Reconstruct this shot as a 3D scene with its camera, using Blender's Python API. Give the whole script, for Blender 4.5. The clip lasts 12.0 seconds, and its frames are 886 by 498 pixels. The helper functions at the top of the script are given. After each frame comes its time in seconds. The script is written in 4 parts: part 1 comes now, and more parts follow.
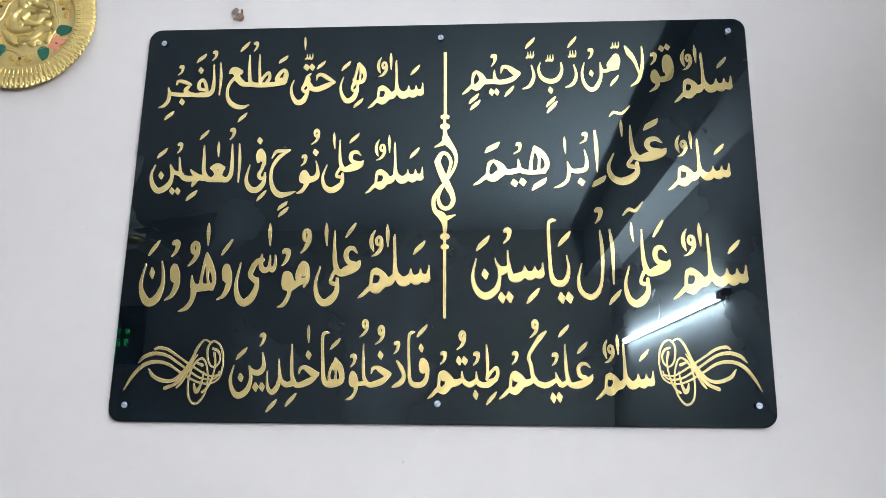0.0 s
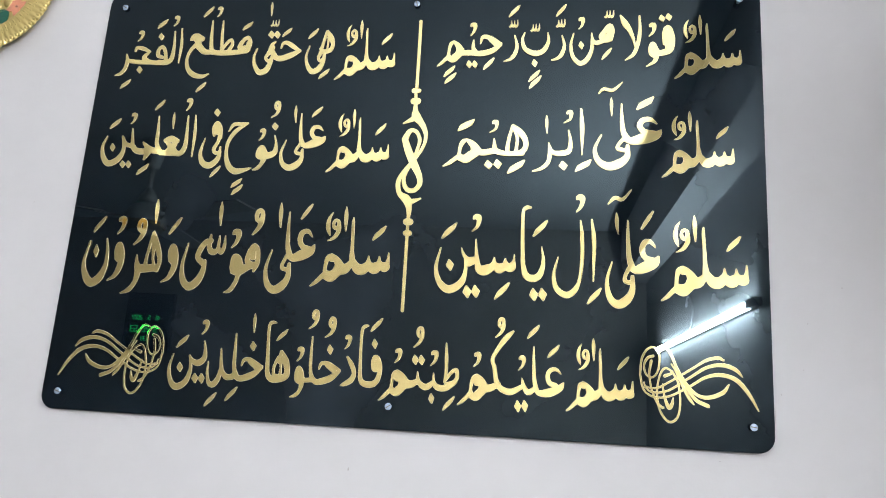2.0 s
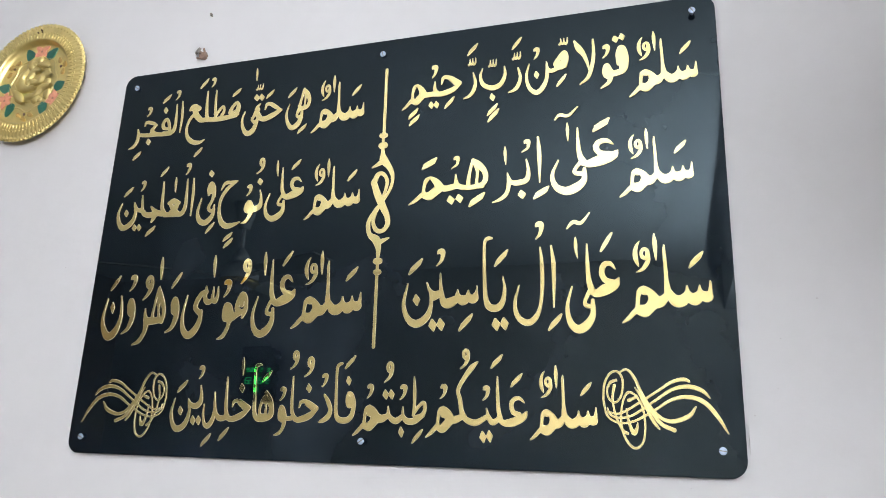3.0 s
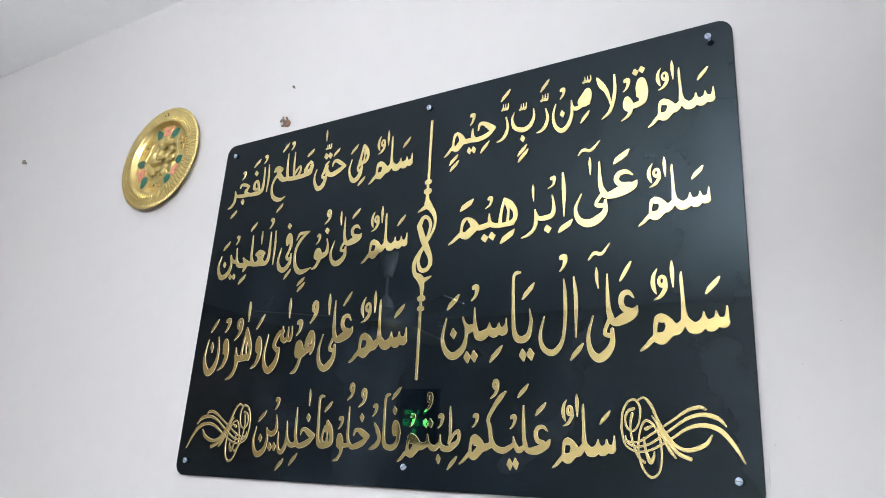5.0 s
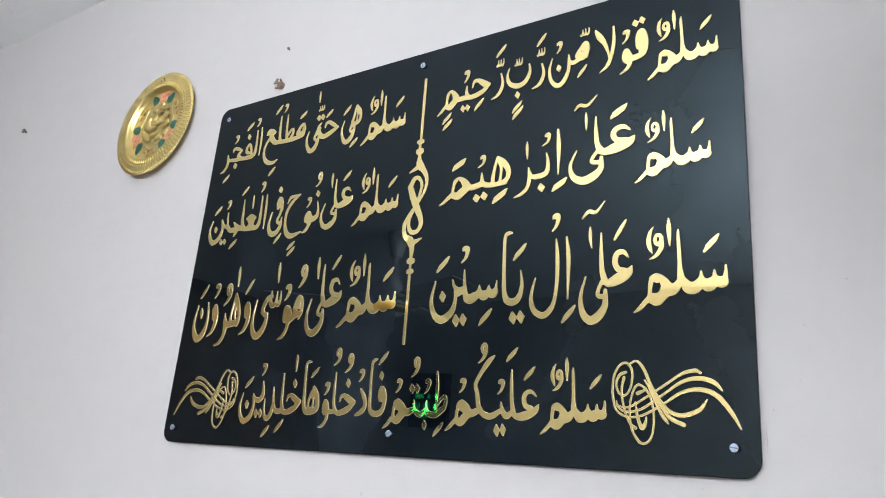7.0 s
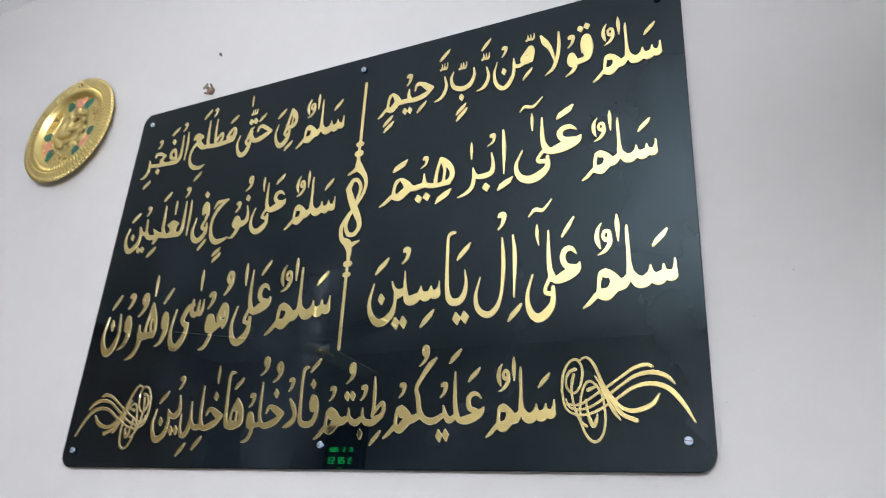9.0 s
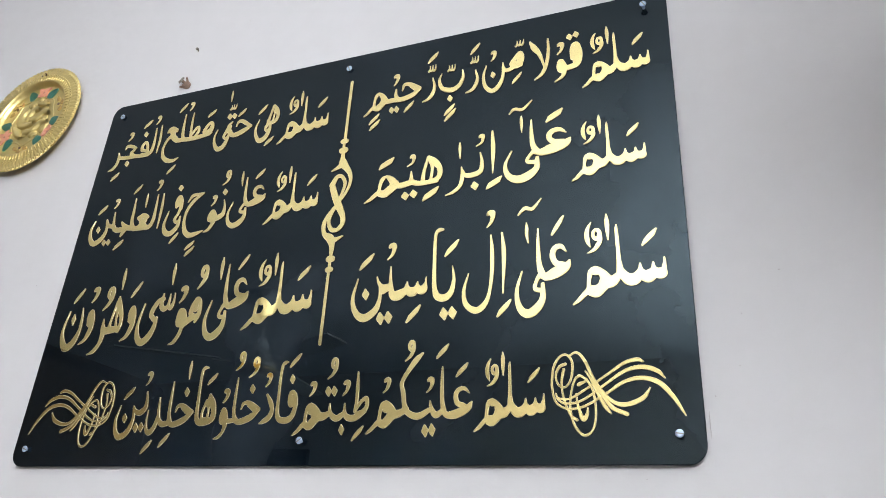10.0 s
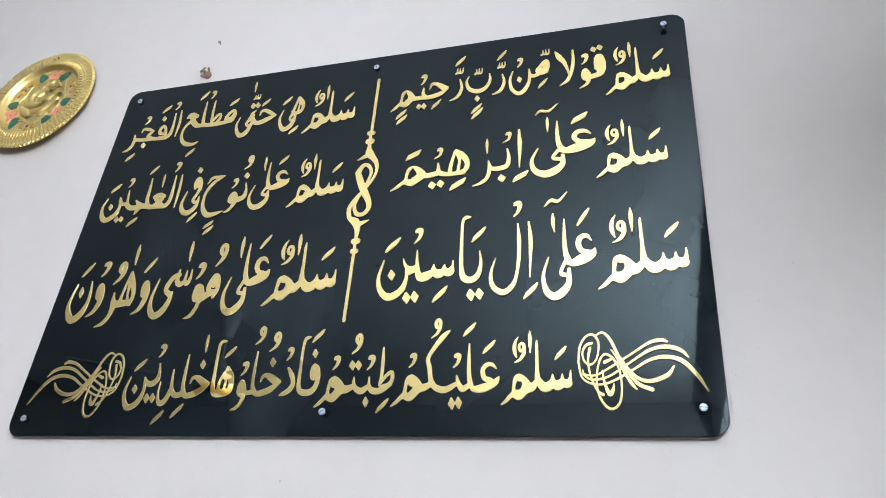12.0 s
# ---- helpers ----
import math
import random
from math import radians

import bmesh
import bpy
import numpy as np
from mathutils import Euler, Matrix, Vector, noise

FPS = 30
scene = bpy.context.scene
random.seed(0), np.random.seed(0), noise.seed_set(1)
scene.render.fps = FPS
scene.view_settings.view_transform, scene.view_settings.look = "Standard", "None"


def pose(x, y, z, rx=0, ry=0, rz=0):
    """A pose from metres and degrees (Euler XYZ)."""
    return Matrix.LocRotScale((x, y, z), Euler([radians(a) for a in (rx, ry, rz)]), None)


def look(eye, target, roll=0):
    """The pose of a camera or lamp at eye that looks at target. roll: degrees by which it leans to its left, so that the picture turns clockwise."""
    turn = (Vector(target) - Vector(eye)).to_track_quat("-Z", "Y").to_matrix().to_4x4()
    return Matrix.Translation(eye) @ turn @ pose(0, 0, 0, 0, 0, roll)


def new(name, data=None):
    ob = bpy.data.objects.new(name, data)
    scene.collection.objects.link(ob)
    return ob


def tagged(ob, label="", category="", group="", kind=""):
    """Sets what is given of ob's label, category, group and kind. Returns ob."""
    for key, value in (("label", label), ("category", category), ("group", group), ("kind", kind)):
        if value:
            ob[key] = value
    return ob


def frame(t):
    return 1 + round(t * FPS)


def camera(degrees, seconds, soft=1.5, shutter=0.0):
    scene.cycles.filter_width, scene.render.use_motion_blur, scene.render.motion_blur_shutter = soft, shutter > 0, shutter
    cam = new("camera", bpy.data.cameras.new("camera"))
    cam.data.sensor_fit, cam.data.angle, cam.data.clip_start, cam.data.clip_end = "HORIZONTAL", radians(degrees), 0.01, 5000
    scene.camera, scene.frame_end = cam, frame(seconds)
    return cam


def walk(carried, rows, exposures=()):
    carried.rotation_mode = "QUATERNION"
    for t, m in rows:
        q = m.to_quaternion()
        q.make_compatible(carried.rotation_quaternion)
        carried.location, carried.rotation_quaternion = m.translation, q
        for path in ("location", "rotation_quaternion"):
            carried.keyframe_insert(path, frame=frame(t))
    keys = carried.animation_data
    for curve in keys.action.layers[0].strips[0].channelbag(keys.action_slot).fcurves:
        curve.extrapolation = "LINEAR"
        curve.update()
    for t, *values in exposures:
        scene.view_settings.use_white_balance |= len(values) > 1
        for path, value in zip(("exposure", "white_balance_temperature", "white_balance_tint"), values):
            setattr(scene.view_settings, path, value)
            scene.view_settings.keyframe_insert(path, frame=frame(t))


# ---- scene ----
cam = camera(61.9, 12.0, soft=0.6, shutter=0.4)
PATH = [
    (0, (0.069, -1.029, 1.554), (-0.044, 0.924, 1.974), 0.5),
    (0.5, (0.097, -1.03, 1.539), (-0.013, 0.917, 1.983), 0.3),
    (1, (0.206, -1.048, 1.556), (-0.025, 0.889, 1.999), 0.9),
    (1.5, (0.219, -1.02, 1.566), (-0.096, 0.911, 1.983), 2.2),
    (2, (0.179, -0.914, 1.562), (-0.075, 1.025, 1.98), 3.4),
    (2.5, (0.277, -0.897, 1.567), (-0.072, 1.014, 2.039), 2.2),
    (2.7, (0.327, -0.897, 1.564), (-0.132, 0.983, 2.067), 1.9),
    (4.3, (0.566, -0.832, 1.539), (-0.314, 0.894, 2.039), 1.7),
    (4.5, (0.583, -0.84, 1.54), (-0.362, 0.84, 2.073), 2.0),
    (5, (0.591, -0.862, 1.539), (-0.431, 0.747, 2.147), 3.4),
    (5.5, (0.6, -0.844, 1.53), (-0.444, 0.756, 2.121), 3.5),
    (6, (0.6, -0.834, 1.533), (-0.492, 0.755, 2.065), 3.7),
    (6.5, (0.598, -0.822, 1.524), (-0.483, 0.776, 2.05), 4.0),
    (7, (0.6, -0.798, 1.515), (-0.468, 0.791, 2.094), 4.4),
    (7.2, (0.595, -0.782, 1.504), (-0.452, 0.807, 2.119), 4.2),
    (8.8, (0.558, -0.767, 1.467), (-0.345, 0.861, 2.198), 2.9),
    (9, (0.544, -0.759, 1.452), (-0.307, 0.889, 2.201), 3.4),
    (9.5, (0.509, -0.752, 1.424), (-0.233, 0.924, 2.223), 2.9),
    (10, (0.485, -0.765, 1.411), (-0.208, 0.916, 2.244), 3.4),
    (10.5, (0.454, -0.769, 1.384), (-0.195, 0.922, 2.233), 3.5),
    (11, (0.432, -0.765, 1.356), (-0.187, 0.935, 2.209), 5.6),
    (11.5, (0.412, -0.771, 1.341), (-0.15, 0.906, 2.276), 5.1),
    (12, (0.391, -0.788, 1.315), (-0.15, 0.878, 2.282), 4.9),
]
walk(cam, [(t, look(eye, target, roll)) for t, eye, target, roll in PATH],
     exposures=((0, -0.03), (2.5, -0.06), (4.4, 0.22), (5.0, 0.16), (6.0, 0.09), (7.0, 0.03), (9.0, -0.05), (12.0, 0.0)))

# ---- world and exposure ----
world = bpy.data.worlds.new("world")
scene.world = world
world.use_nodes = True
world.node_tree.nodes["Background"].inputs[0].default_value = (0.02, 0.022, 0.025, 1)
world.node_tree.nodes["Background"].inputs[1].default_value = 0.3

# ---- plan of the room, metres ----
WALL_Y = 0.010          # face of the wall that carries the plaque
BACK_Y = -3.05
LEFT_X, RIGHT_X = -3.1, 0.757
CEILING_Z = 2.543
BEAM_X, BEAM_Z = 0.625, 2.264
PLAQUE = (0.0035, 0.0, 1.8285)
PLAQUE_W, PLAQUE_H = 0.9083, 0.595
TUBE_POWER = 668.0


# ---- materials ----
def material(name, colour, rough=0.5, metal=0.0, ior=1.5, spread=0.0, scale=8.0, bump=0.0, bump_scale=60.0, rough_spread=0.0, emit=0.0):
    """A principled surface; spread varies its colour at two scales, bump gives relief in metres."""
    m = bpy.data.materials.new(name)
    m.use_nodes = True
    nodes, links = m.node_tree.nodes, m.node_tree.links
    b = nodes["Principled BSDF"]
    b.inputs["Base Color"].default_value = (*colour, 1)
    b.inputs["Roughness"].default_value = rough
    b.inputs["Metallic"].default_value = metal
    b.inputs["IOR"].default_value = ior
    where = nodes.new("ShaderNodeTexCoord")
    if spread:
        broad, fine = nodes.new("ShaderNodeTexNoise"), nodes.new("ShaderNodeTexNoise")
        broad.inputs["Scale"].default_value, fine.inputs["Scale"].default_value = scale, scale * 14
        broad.inputs["Detail"].default_value = fine.inputs["Detail"].default_value = 5
        both = nodes.new("ShaderNodeMath")
        both.operation = "ADD"
        ramp = nodes.new("ShaderNodeMapRange")
        ramp.inputs["From Min"].default_value, ramp.inputs["From Max"].default_value = 0.7, 1.3
        mix = nodes.new("ShaderNodeMix")
        mix.data_type = "RGBA"
        mix.inputs[6].default_value = (*[c * (1 - spread) for c in colour], 1)
        mix.inputs[7].default_value = (*[min(1, c * (1 + spread)) for c in colour], 1)
        for n in (broad, fine):
            links.new(where.outputs["Object"], n.inputs["Vector"])
        links.new(broad.outputs["Fac"], both.inputs[0])
        links.new(fine.outputs["Fac"], both.inputs[1])
        links.new(both.outputs[0], ramp.inputs["Value"])
        links.new(ramp.outputs[0], mix.inputs[0])
        links.new(mix.outputs[2], b.inputs["Base Color"])
        if rough_spread:
            r = nodes.new("ShaderNodeMapRange")
            r.inputs["From Min"].default_value, r.inputs["From Max"].default_value = 0.35, 0.65
            r.inputs["To Min"].default_value, r.inputs["To Max"].default_value = rough - rough_spread, rough + rough_spread
            links.new(fine.outputs["Fac"], r.inputs["Value"])
            links.new(r.outputs[0], b.inputs["Roughness"])
    if bump:
        n = nodes.new("ShaderNodeTexNoise")
        n.inputs["Scale"].default_value, n.inputs["Detail"].default_value = bump_scale, 6
        relief = nodes.new("ShaderNodeBump")
        relief.inputs["Distance"].default_value = bump
        links.new(where.outputs["Object"], n.inputs["Vector"])
        links.new(n.outputs["Fac"], relief.inputs["Height"])
        links.new(relief.outputs[0], b.inputs["Normal"])
    if emit:
        b.inputs["Emission Color"].default_value = (*colour, 1)
        b.inputs["Emission Strength"].default_value = emit
    return m


def smudged_gloss(m, tint):
    """Greasy smears on a polished panel, and the cool cast of its polish."""
    nodes, links = m.node_tree.nodes, m.node_tree.links
    b = nodes["Principled BSDF"]
    b.inputs["Specular Tint"].default_value = (*tint, 1)
    where, smear, level = nodes.new("ShaderNodeTexCoord"), nodes.new("ShaderNodeTexNoise"), nodes.new("ShaderNodeMapRange")
    smear.inputs["Scale"].default_value, smear.inputs["Detail"].default_value, smear.inputs["Distortion"].default_value = 7, 4, 0.4
    level.inputs["From Min"].default_value, level.inputs["From Max"].default_value = 0.42, 0.78
    level.inputs["To Min"].default_value, level.inputs["To Max"].default_value = 0.007, 0.04
    level.interpolation_type = "SMOOTHERSTEP"
    links.new(where.outputs["Object"], smear.inputs["Vector"])
    links.new(smear.outputs["Fac"], level.inputs["Value"])
    links.new(level.outputs[0], b.inputs["Roughness"])
    # thin dusty film where cloths have dragged it together
    film, amount, mix = nodes.new("ShaderNodeTexNoise"), nodes.new("ShaderNodeMapRange"), nodes.new("ShaderNodeMix")
    film.inputs["Scale"].default_value, film.inputs["Detail"].default_value, film.inputs["Distortion"].default_value = 3.6, 4, 0.3
    amount.inputs["From Min"].default_value, amount.inputs["From Max"].default_value = 0.45, 0.80
    amount.interpolation_type = "SMOOTHERSTEP"
    mix.data_type = "RGBA"
    mix.inputs[7].default_value = (0.013, 0.018, 0.024, 1)
    before = b.inputs["Base Color"].links[0].from_socket
    links.new(where.outputs["Object"], film.inputs["Vector"])
    links.new(film.outputs["Fac"], amount.inputs["Value"])
    links.new(amount.outputs[0], mix.inputs[0])
    links.new(before, mix.inputs[6])
    links.new(mix.outputs[2], b.inputs["Base Color"])


# north wall and beam toned down for light balance, east lighter to bounce light
dimmed_wall_paint = material("dimmed_wall_paint", (0.525, 0.513, 0.513), 0.55, spread=0.018, scale=2.5, bump=0.0007, bump_scale=38)
bounce_side_paint = material("bounce_side_wall_paint", (0.68, 0.67, 0.665), 0.55, spread=0.018, scale=2.5, bump=0.0012, bump_scale=38)
room_paint = material("warm_white_paint", (0.47, 0.448, 0.415), 0.6, spread=0.05, scale=2.5, bump=0.001, bump_scale=40)
west_paint = material("beige_paint", (0.24, 0.185, 0.13), 0.6, spread=0.05, scale=2.5, bump=0.001, bump_scale=40)
ceiling_paint = material("ceiling_paint", (0.79, 0.80, 0.81), 0.75, spread=0.02, scale=2, bump=0.001, bump_scale=50)
floor_tile = material("floor_tile", (0.11, 0.096, 0.085), 0.3, spread=0.08, scale=5)
black_acrylic = material("black_acrylic", (0.0018, 0.0036, 0.0058), 0.016, ior=1.385, spread=0.25, scale=9, rough_spread=0.008, bump=0.000008, bump_scale=5)
smudged_gloss(black_acrylic, (0.69, 0.905, 0.985))
gold_acrylic = material("gold_acrylic", (0.935, 0.765, 0.335), 0.03, metal=0.95, spread=0.03, scale=20, bump=0.00003, bump_scale=30)
# rougher cut side, darkened as in shade; chamfer paled for its bright glint
shaded_gold_edge = material("shaded_gold_edge", (0.40, 0.26, 0.08), 0.3, metal=0.8, spread=0.08, scale=60)
lit_gold_rim = material("lit_gold_rim", (0.93, 0.79, 0.46), 0.3, metal=0.35, spread=0.05, scale=60)
steel = material("zinc_steel", (0.36, 0.44, 0.56), 0.42, metal=0.55, spread=0.1, scale=400)
brass = material("stamped_brass", (0.81, 0.655, 0.275), 0.38, metal=1.0, spread=0.10, scale=60, bump=0.00012, bump_scale=300, rough_spread=0.05)
green_enamel = material("green_enamel", (0.012, 0.098, 0.062), 0.3, spread=0.2, scale=150)
coral_enamel = material("coral_enamel", (0.60, 0.24, 0.14), 0.35, spread=0.15, scale=150)
amber_enamel = material("amber_enamel", (0.42, 0.26, 0.06), 0.3, spread=0.2, scale=150)
dark_dot = material("dark_enamel_and_holes", (0.10, 0.05, 0.015), 0.4)
rust = material("dusty_plug", (0.21, 0.135, 0.095), 0.6, spread=0.35, scale=260, bump=0.001, bump_scale=500)
nail_metal = material("old_nail", (0.20, 0.18, 0.15), 0.45, metal=0.5, spread=0.3, scale=300)
grime = material("grime", (0.42, 0.40, 0.385), 0.8, spread=0.2, scale=300)
white_plastic = material("white_plastic", (0.75, 0.76, 0.76), 0.4, spread=0.03, scale=20)
tube_glow = material("tube_glow", (0.897, 0.934, 1.0), 0.4, emit=TUBE_POWER)
shaded_plastic = material("shaded_plastic", (0.30, 0.31, 0.33), 0.45, spread=0.05, scale=30)
black_plastic = material("black_plastic", (0.012, 0.012, 0.013), 0.35, spread=0.2, scale=40)
green_led = material("green_led", (0.02, 0.95, 0.22), 0.4, emit=9.0)
fan_enamel = material("fan_enamel", (0.80, 0.79, 0.76), 0.35, spread=0.08, scale=20)
blade_cream = material("blade_cream", (0.62, 0.60, 0.55), 0.4, spread=0.1, scale=20)
fan_gold = material("fan_gold", (0.75, 0.52, 0.16), 0.3, metal=1.0, spread=0.1, scale=30)


# ---- building helpers ----
def part(name, bm, mat, parent=None, label="", smooth=False):
    """Links a bmesh as one mesh object under a thing or a part."""
    mesh = bpy.data.meshes.new(name)
    bmesh.ops.recalc_face_normals(bm, faces=bm.faces)
    bm.to_mesh(mesh)
    bm.free()
    mesh.materials.append(mat)
    if smooth:
        for f in mesh.polygons:
            f.use_smooth = True
    ob = new(name, mesh)
    ob.parent = parent
    return tagged(ob, label)


def thing(name, at, label, category, group=""):
    ob = new(name)
    ob.empty_display_size = 0.05
    ob.location = at
    return tagged(ob, label, category, group)


def box(bm, lo, hi, bevel=0.0):
    lo, hi = Vector(lo), Vector(hi)
    got = bmesh.ops.create_cube(bm, size=1, matrix=Matrix.LocRotScale((lo + hi) / 2, None, hi - lo))
    if bevel:
        edges = list({e for v in got["verts"] for e in v.link_edges})
        bmesh.ops.bevel(bm, geom=edges, offset=bevel, segments=2, affect="EDGES", profile=0.6)
    return bm


def rod(bm, a, b, r1, r2=None, sides=20):
    a, b = Vector(a), Vector(b)
    turn = (b - a).to_track_quat("Z", "Y").to_matrix().to_4x4()
    return bmesh.ops.create_cone(bm, cap_ends=True, segments=sides, radius1=r1, radius2=r1 if r2 is None else r2, depth=(b - a).length,
                                 matrix=Matrix.Translation((a + b) / 2) @ turn)


def lathe(bm, profile, axis=Matrix.Identity(4), sides=32):
    """Turns (radius, height) pairs round z, then applies axis."""
    rings = []
    for r, h in profile:
        rings.append([bm.verts.new(axis @ Vector((r * math.cos(2 * math.pi * k / sides), r * math.sin(2 * math.pi * k / sides), h))) for k in range(sides)])
    for one, two in zip(rings, rings[1:]):
        for k in range(sides):
            bm.faces.new((one[k], one[(k + 1) % sides], two[(k + 1) % sides], two[k]))
    bm.faces.new(rings[0])
    bm.faces.new(rings[-1])
    return bm


def slab(name, lo, hi, mat, label, category):
    ob = part(name, box(bmesh.new(), lo, hi), mat, None, label)
    return tagged(ob, category=category, kind="structure")


# ---- the room ----
T = 0.12
wall_front = slab("wall_north", (LEFT_X - T, WALL_Y, 0), (RIGHT_X + T, WALL_Y + T, CEILING_Z + 0.1), dimmed_wall_paint, "white painted plaster wall behind the plaque", "wall")
slab("wall_south", (LEFT_X - T, BACK_Y - T, 0), (RIGHT_X + T, BACK_Y, CEILING_Z + 0.1), room_paint, "warm white painted wall with a digital clock", "wall")
slab("wall_west", (LEFT_X - T, BACK_Y, 0), (LEFT_X, WALL_Y, CEILING_Z + 0.1), west_paint, "plain beige painted side wall", "wall")
slab("wall_east", (RIGHT_X, BACK_Y, 0), (RIGHT_X + T, WALL_Y, CEILING_Z + 0.1), bounce_side_paint, "white painted side wall with a tube light", "wall")
slab("floor", (LEFT_X, BACK_Y, -0.1), (RIGHT_X, WALL_Y, 0), floor_tile, "brown tiled floor of the room", "floor")
slab("ceiling", (LEFT_X, BACK_Y, CEILING_Z), (RIGHT_X, WALL_Y, CEILING_Z + 0.1), ceiling_paint, "flat white painted ceiling", "ceiling")
slab("beam", (BEAM_X, BACK_Y + 0.002, BEAM_Z), (RIGHT_X - 0.002, WALL_Y - 0.002, CEILING_Z - 0.002), dimmed_wall_paint, "white plastered beam along the side wall", "beam")


# ---- tube light on the side wall ----
def tube_light(x, y0, y1, z):
    base = thing("tube_light", (RIGHT_X, (y0 + y1) / 2, z), "lit white tube light on a slim batten", "lamp")
    half = abs(y1 - y0) / 2
    dx = x - RIGHT_X
    part("batten", box(bmesh.new(), (-0.010, -half, -0.011), (-0.001, half, 0.011), 0.001), white_plastic, base, "slim white batten on the wall")
    bm = bmesh.new()
    rings = [[bm.verts.new((-0.0105 - (-dx - 0.0105 + 0.0125) * math.sin(k * math.pi / 12), e, 0.0115 * math.cos(k * math.pi / 12))) for k in range(13)] for e in (-half, half)]
    for k in range(12):
        bm.faces.new((rings[0][k], rings[0][k + 1], rings[1][k + 1], rings[1][k]))
    bm.faces.new((rings[0][12], rings[0][0], rings[1][0], rings[1][12]))
    bm.faces.new(rings[0])
    bm.faces.new(rings[1])
    part("tube", bm, tube_glow, base, "glowing white half-round diffuser", True)
    # white end caps coloured grey, as they look on their unlit side
    for s, size in ((1, 0.07), (-1, 0.03)):
        lo, hi = sorted((s * (half + 0.001), s * (half + size)))
        part("end_cap", box(bmesh.new(), (dx - 0.010, lo, -0.0115), (-0.001, hi, 0.0115), 0.003), shaded_plastic, base, "end cap holding the tube, its shade painted grey")
    bm = bmesh.new()
    prev = None
    for k in range(15):
        a = k / 14 * 1.35 * math.pi
        p = (-0.006, -0.09 + 0.060 * math.sin(a), 0.022 + 0.065 * (1 - math.cos(a)))
        if prev:
            rod(bm, prev, p, 0.004, sides=8)
        prev = p
    part("cord", bm, white_plastic, base, "short curled white flex")
    return base


tube_light(0.740, -1.12, -2.58, 1.876)


# ---- ceiling fan ----
def ceiling_fan(x, y):
    fan = thing("ceiling_fan", (x, y, CEILING_Z), "ceiling fan at rest with three blades", "fan")
    part("canopy", lathe(bmesh.new(), [(0.014, -0.118), (0.026, -0.112), (0.040, -0.055), (0.048, -0.002)]), fan_enamel, fan, smooth=True)
    bm = bmesh.new()
    rod(bm, (0, 0, -0.11), (0, 0, -0.25), 0.0085)
    part("rod", bm, fan_enamel, fan, smooth=True)
    part("lower_cup", lathe(bmesh.new(), [(0.04, -0.262), (0.035, -0.235), (0.014, -0.205), (0.0095, -0.2)]), fan_enamel, fan, smooth=True)
    part("motor", lathe(bmesh.new(), [(0.03, -0.385), (0.062, -0.372), (0.078, -0.345), (0.080, -0.315), (0.066, -0.285), (0.036, -0.262)]), fan_enamel, fan, "rounded white motor housing", True)
    part("trim_ring", lathe(bmesh.new(), [(0.066, -0.374), (0.083, -0.352), (0.0825, -0.340), (0.07, -0.338)]), fan_gold, fan, "brass trim ring under the motor", True)
    for k in range(3):
        bm = bmesh.new()
        box(bm, (0.15, -0.052, -0.322), (0.56, 0.052, -0.316), 0.002)
        box(bm, (0.07, -0.014, -0.328), (0.18, 0.014, -0.322))
        for v in bm.verts:
            v.co.y *= 1.15 - 0.45 * v.co.x
        bmesh.ops.rotate(bm, verts=bm.verts, cent=(0, 0, -0.32), matrix=Matrix.Rotation(radians(9), 3, "X"))
        bmesh.ops.rotate(bm, verts=bm.verts, cent=(0, 0, 0), matrix=Matrix.Rotation(radians(25 + 120 * k), 3, "Z"))
        part("blade", bm, blade_cream, fan, "flat cream blade")


ceiling_fan(-1.36, -1.75)

# ---- digital clock on the far wall ----
SEGMENTS = {"0": "abcdef", "1": "bc", "2": "abged", "3": "abgcd", "4": "fgbc", "5": "afgcd", "8": "abcdefg", "9": "abcdfg"}


def seven(parent, text, right, top, size):
    """Digits of glowing bars, read by one who faces the far wall."""
    step, pen = size * 0.72, size * 0.105
    w, h = size * 0.46, size
    for n, ch in enumerate(text):
        if ch not in SEGMENTS:
            continue
        bm = bmesh.new()
        left = right - n * step
        spans = {"a": (0, w, h, h), "g": (0, w, h / 2, h / 2), "d": (0, w, 0, 0), "f": (0, 0, h / 2, h), "e": (0, 0, 0, h / 2), "b": (w, w, h / 2, h), "c": (w, w, 0, h / 2)}
        for s in SEGMENTS[ch]:
            x0, x1, z0, z1 = spans[s]
            box(bm, (left - x1 - pen / 2, 0.0405, top - h + z0 - pen / 2 + pen * 0.6 * (z0 != z1)), (left - x0 + pen / 2, 0.0425, top - h + z1 + pen / 2 - pen * 0.6 * (z0 != z1)))
        part("digit", bm, green_led, parent, "glowing green digit")


def digital_clock(x, z):
    clock = thing("digital_clock", (x, BACK_Y, z), "black digital wall clock with green digits", "clock")
    part("case", box(bmesh.new(), (-0.14, 0.001, -0.135), (0.14, 0.036, 0.195), 0.008), black_plastic, clock)
    part("screen", box(bmesh.new(), (-0.125, 0.0365, -0.12), (0.125, 0.040, 0.18)), black_plastic, clock, "dark glossy screen")
    seven(clock, "10  5  2022", 0.075, 0.064, 0.0220)
    seven(clock, "9 28 53", 0.060, 0.006, 0.0325)
    seven(clock, "33", 0.0, -0.052, 0.0225)


digital_clock(-1.985, 1.905)

# ---- the plaque ----
plaque = thing("wall_plaque", PLAQUE, "glossy black acrylic plaque with raised gold Arabic calligraphy", "wall plaque")


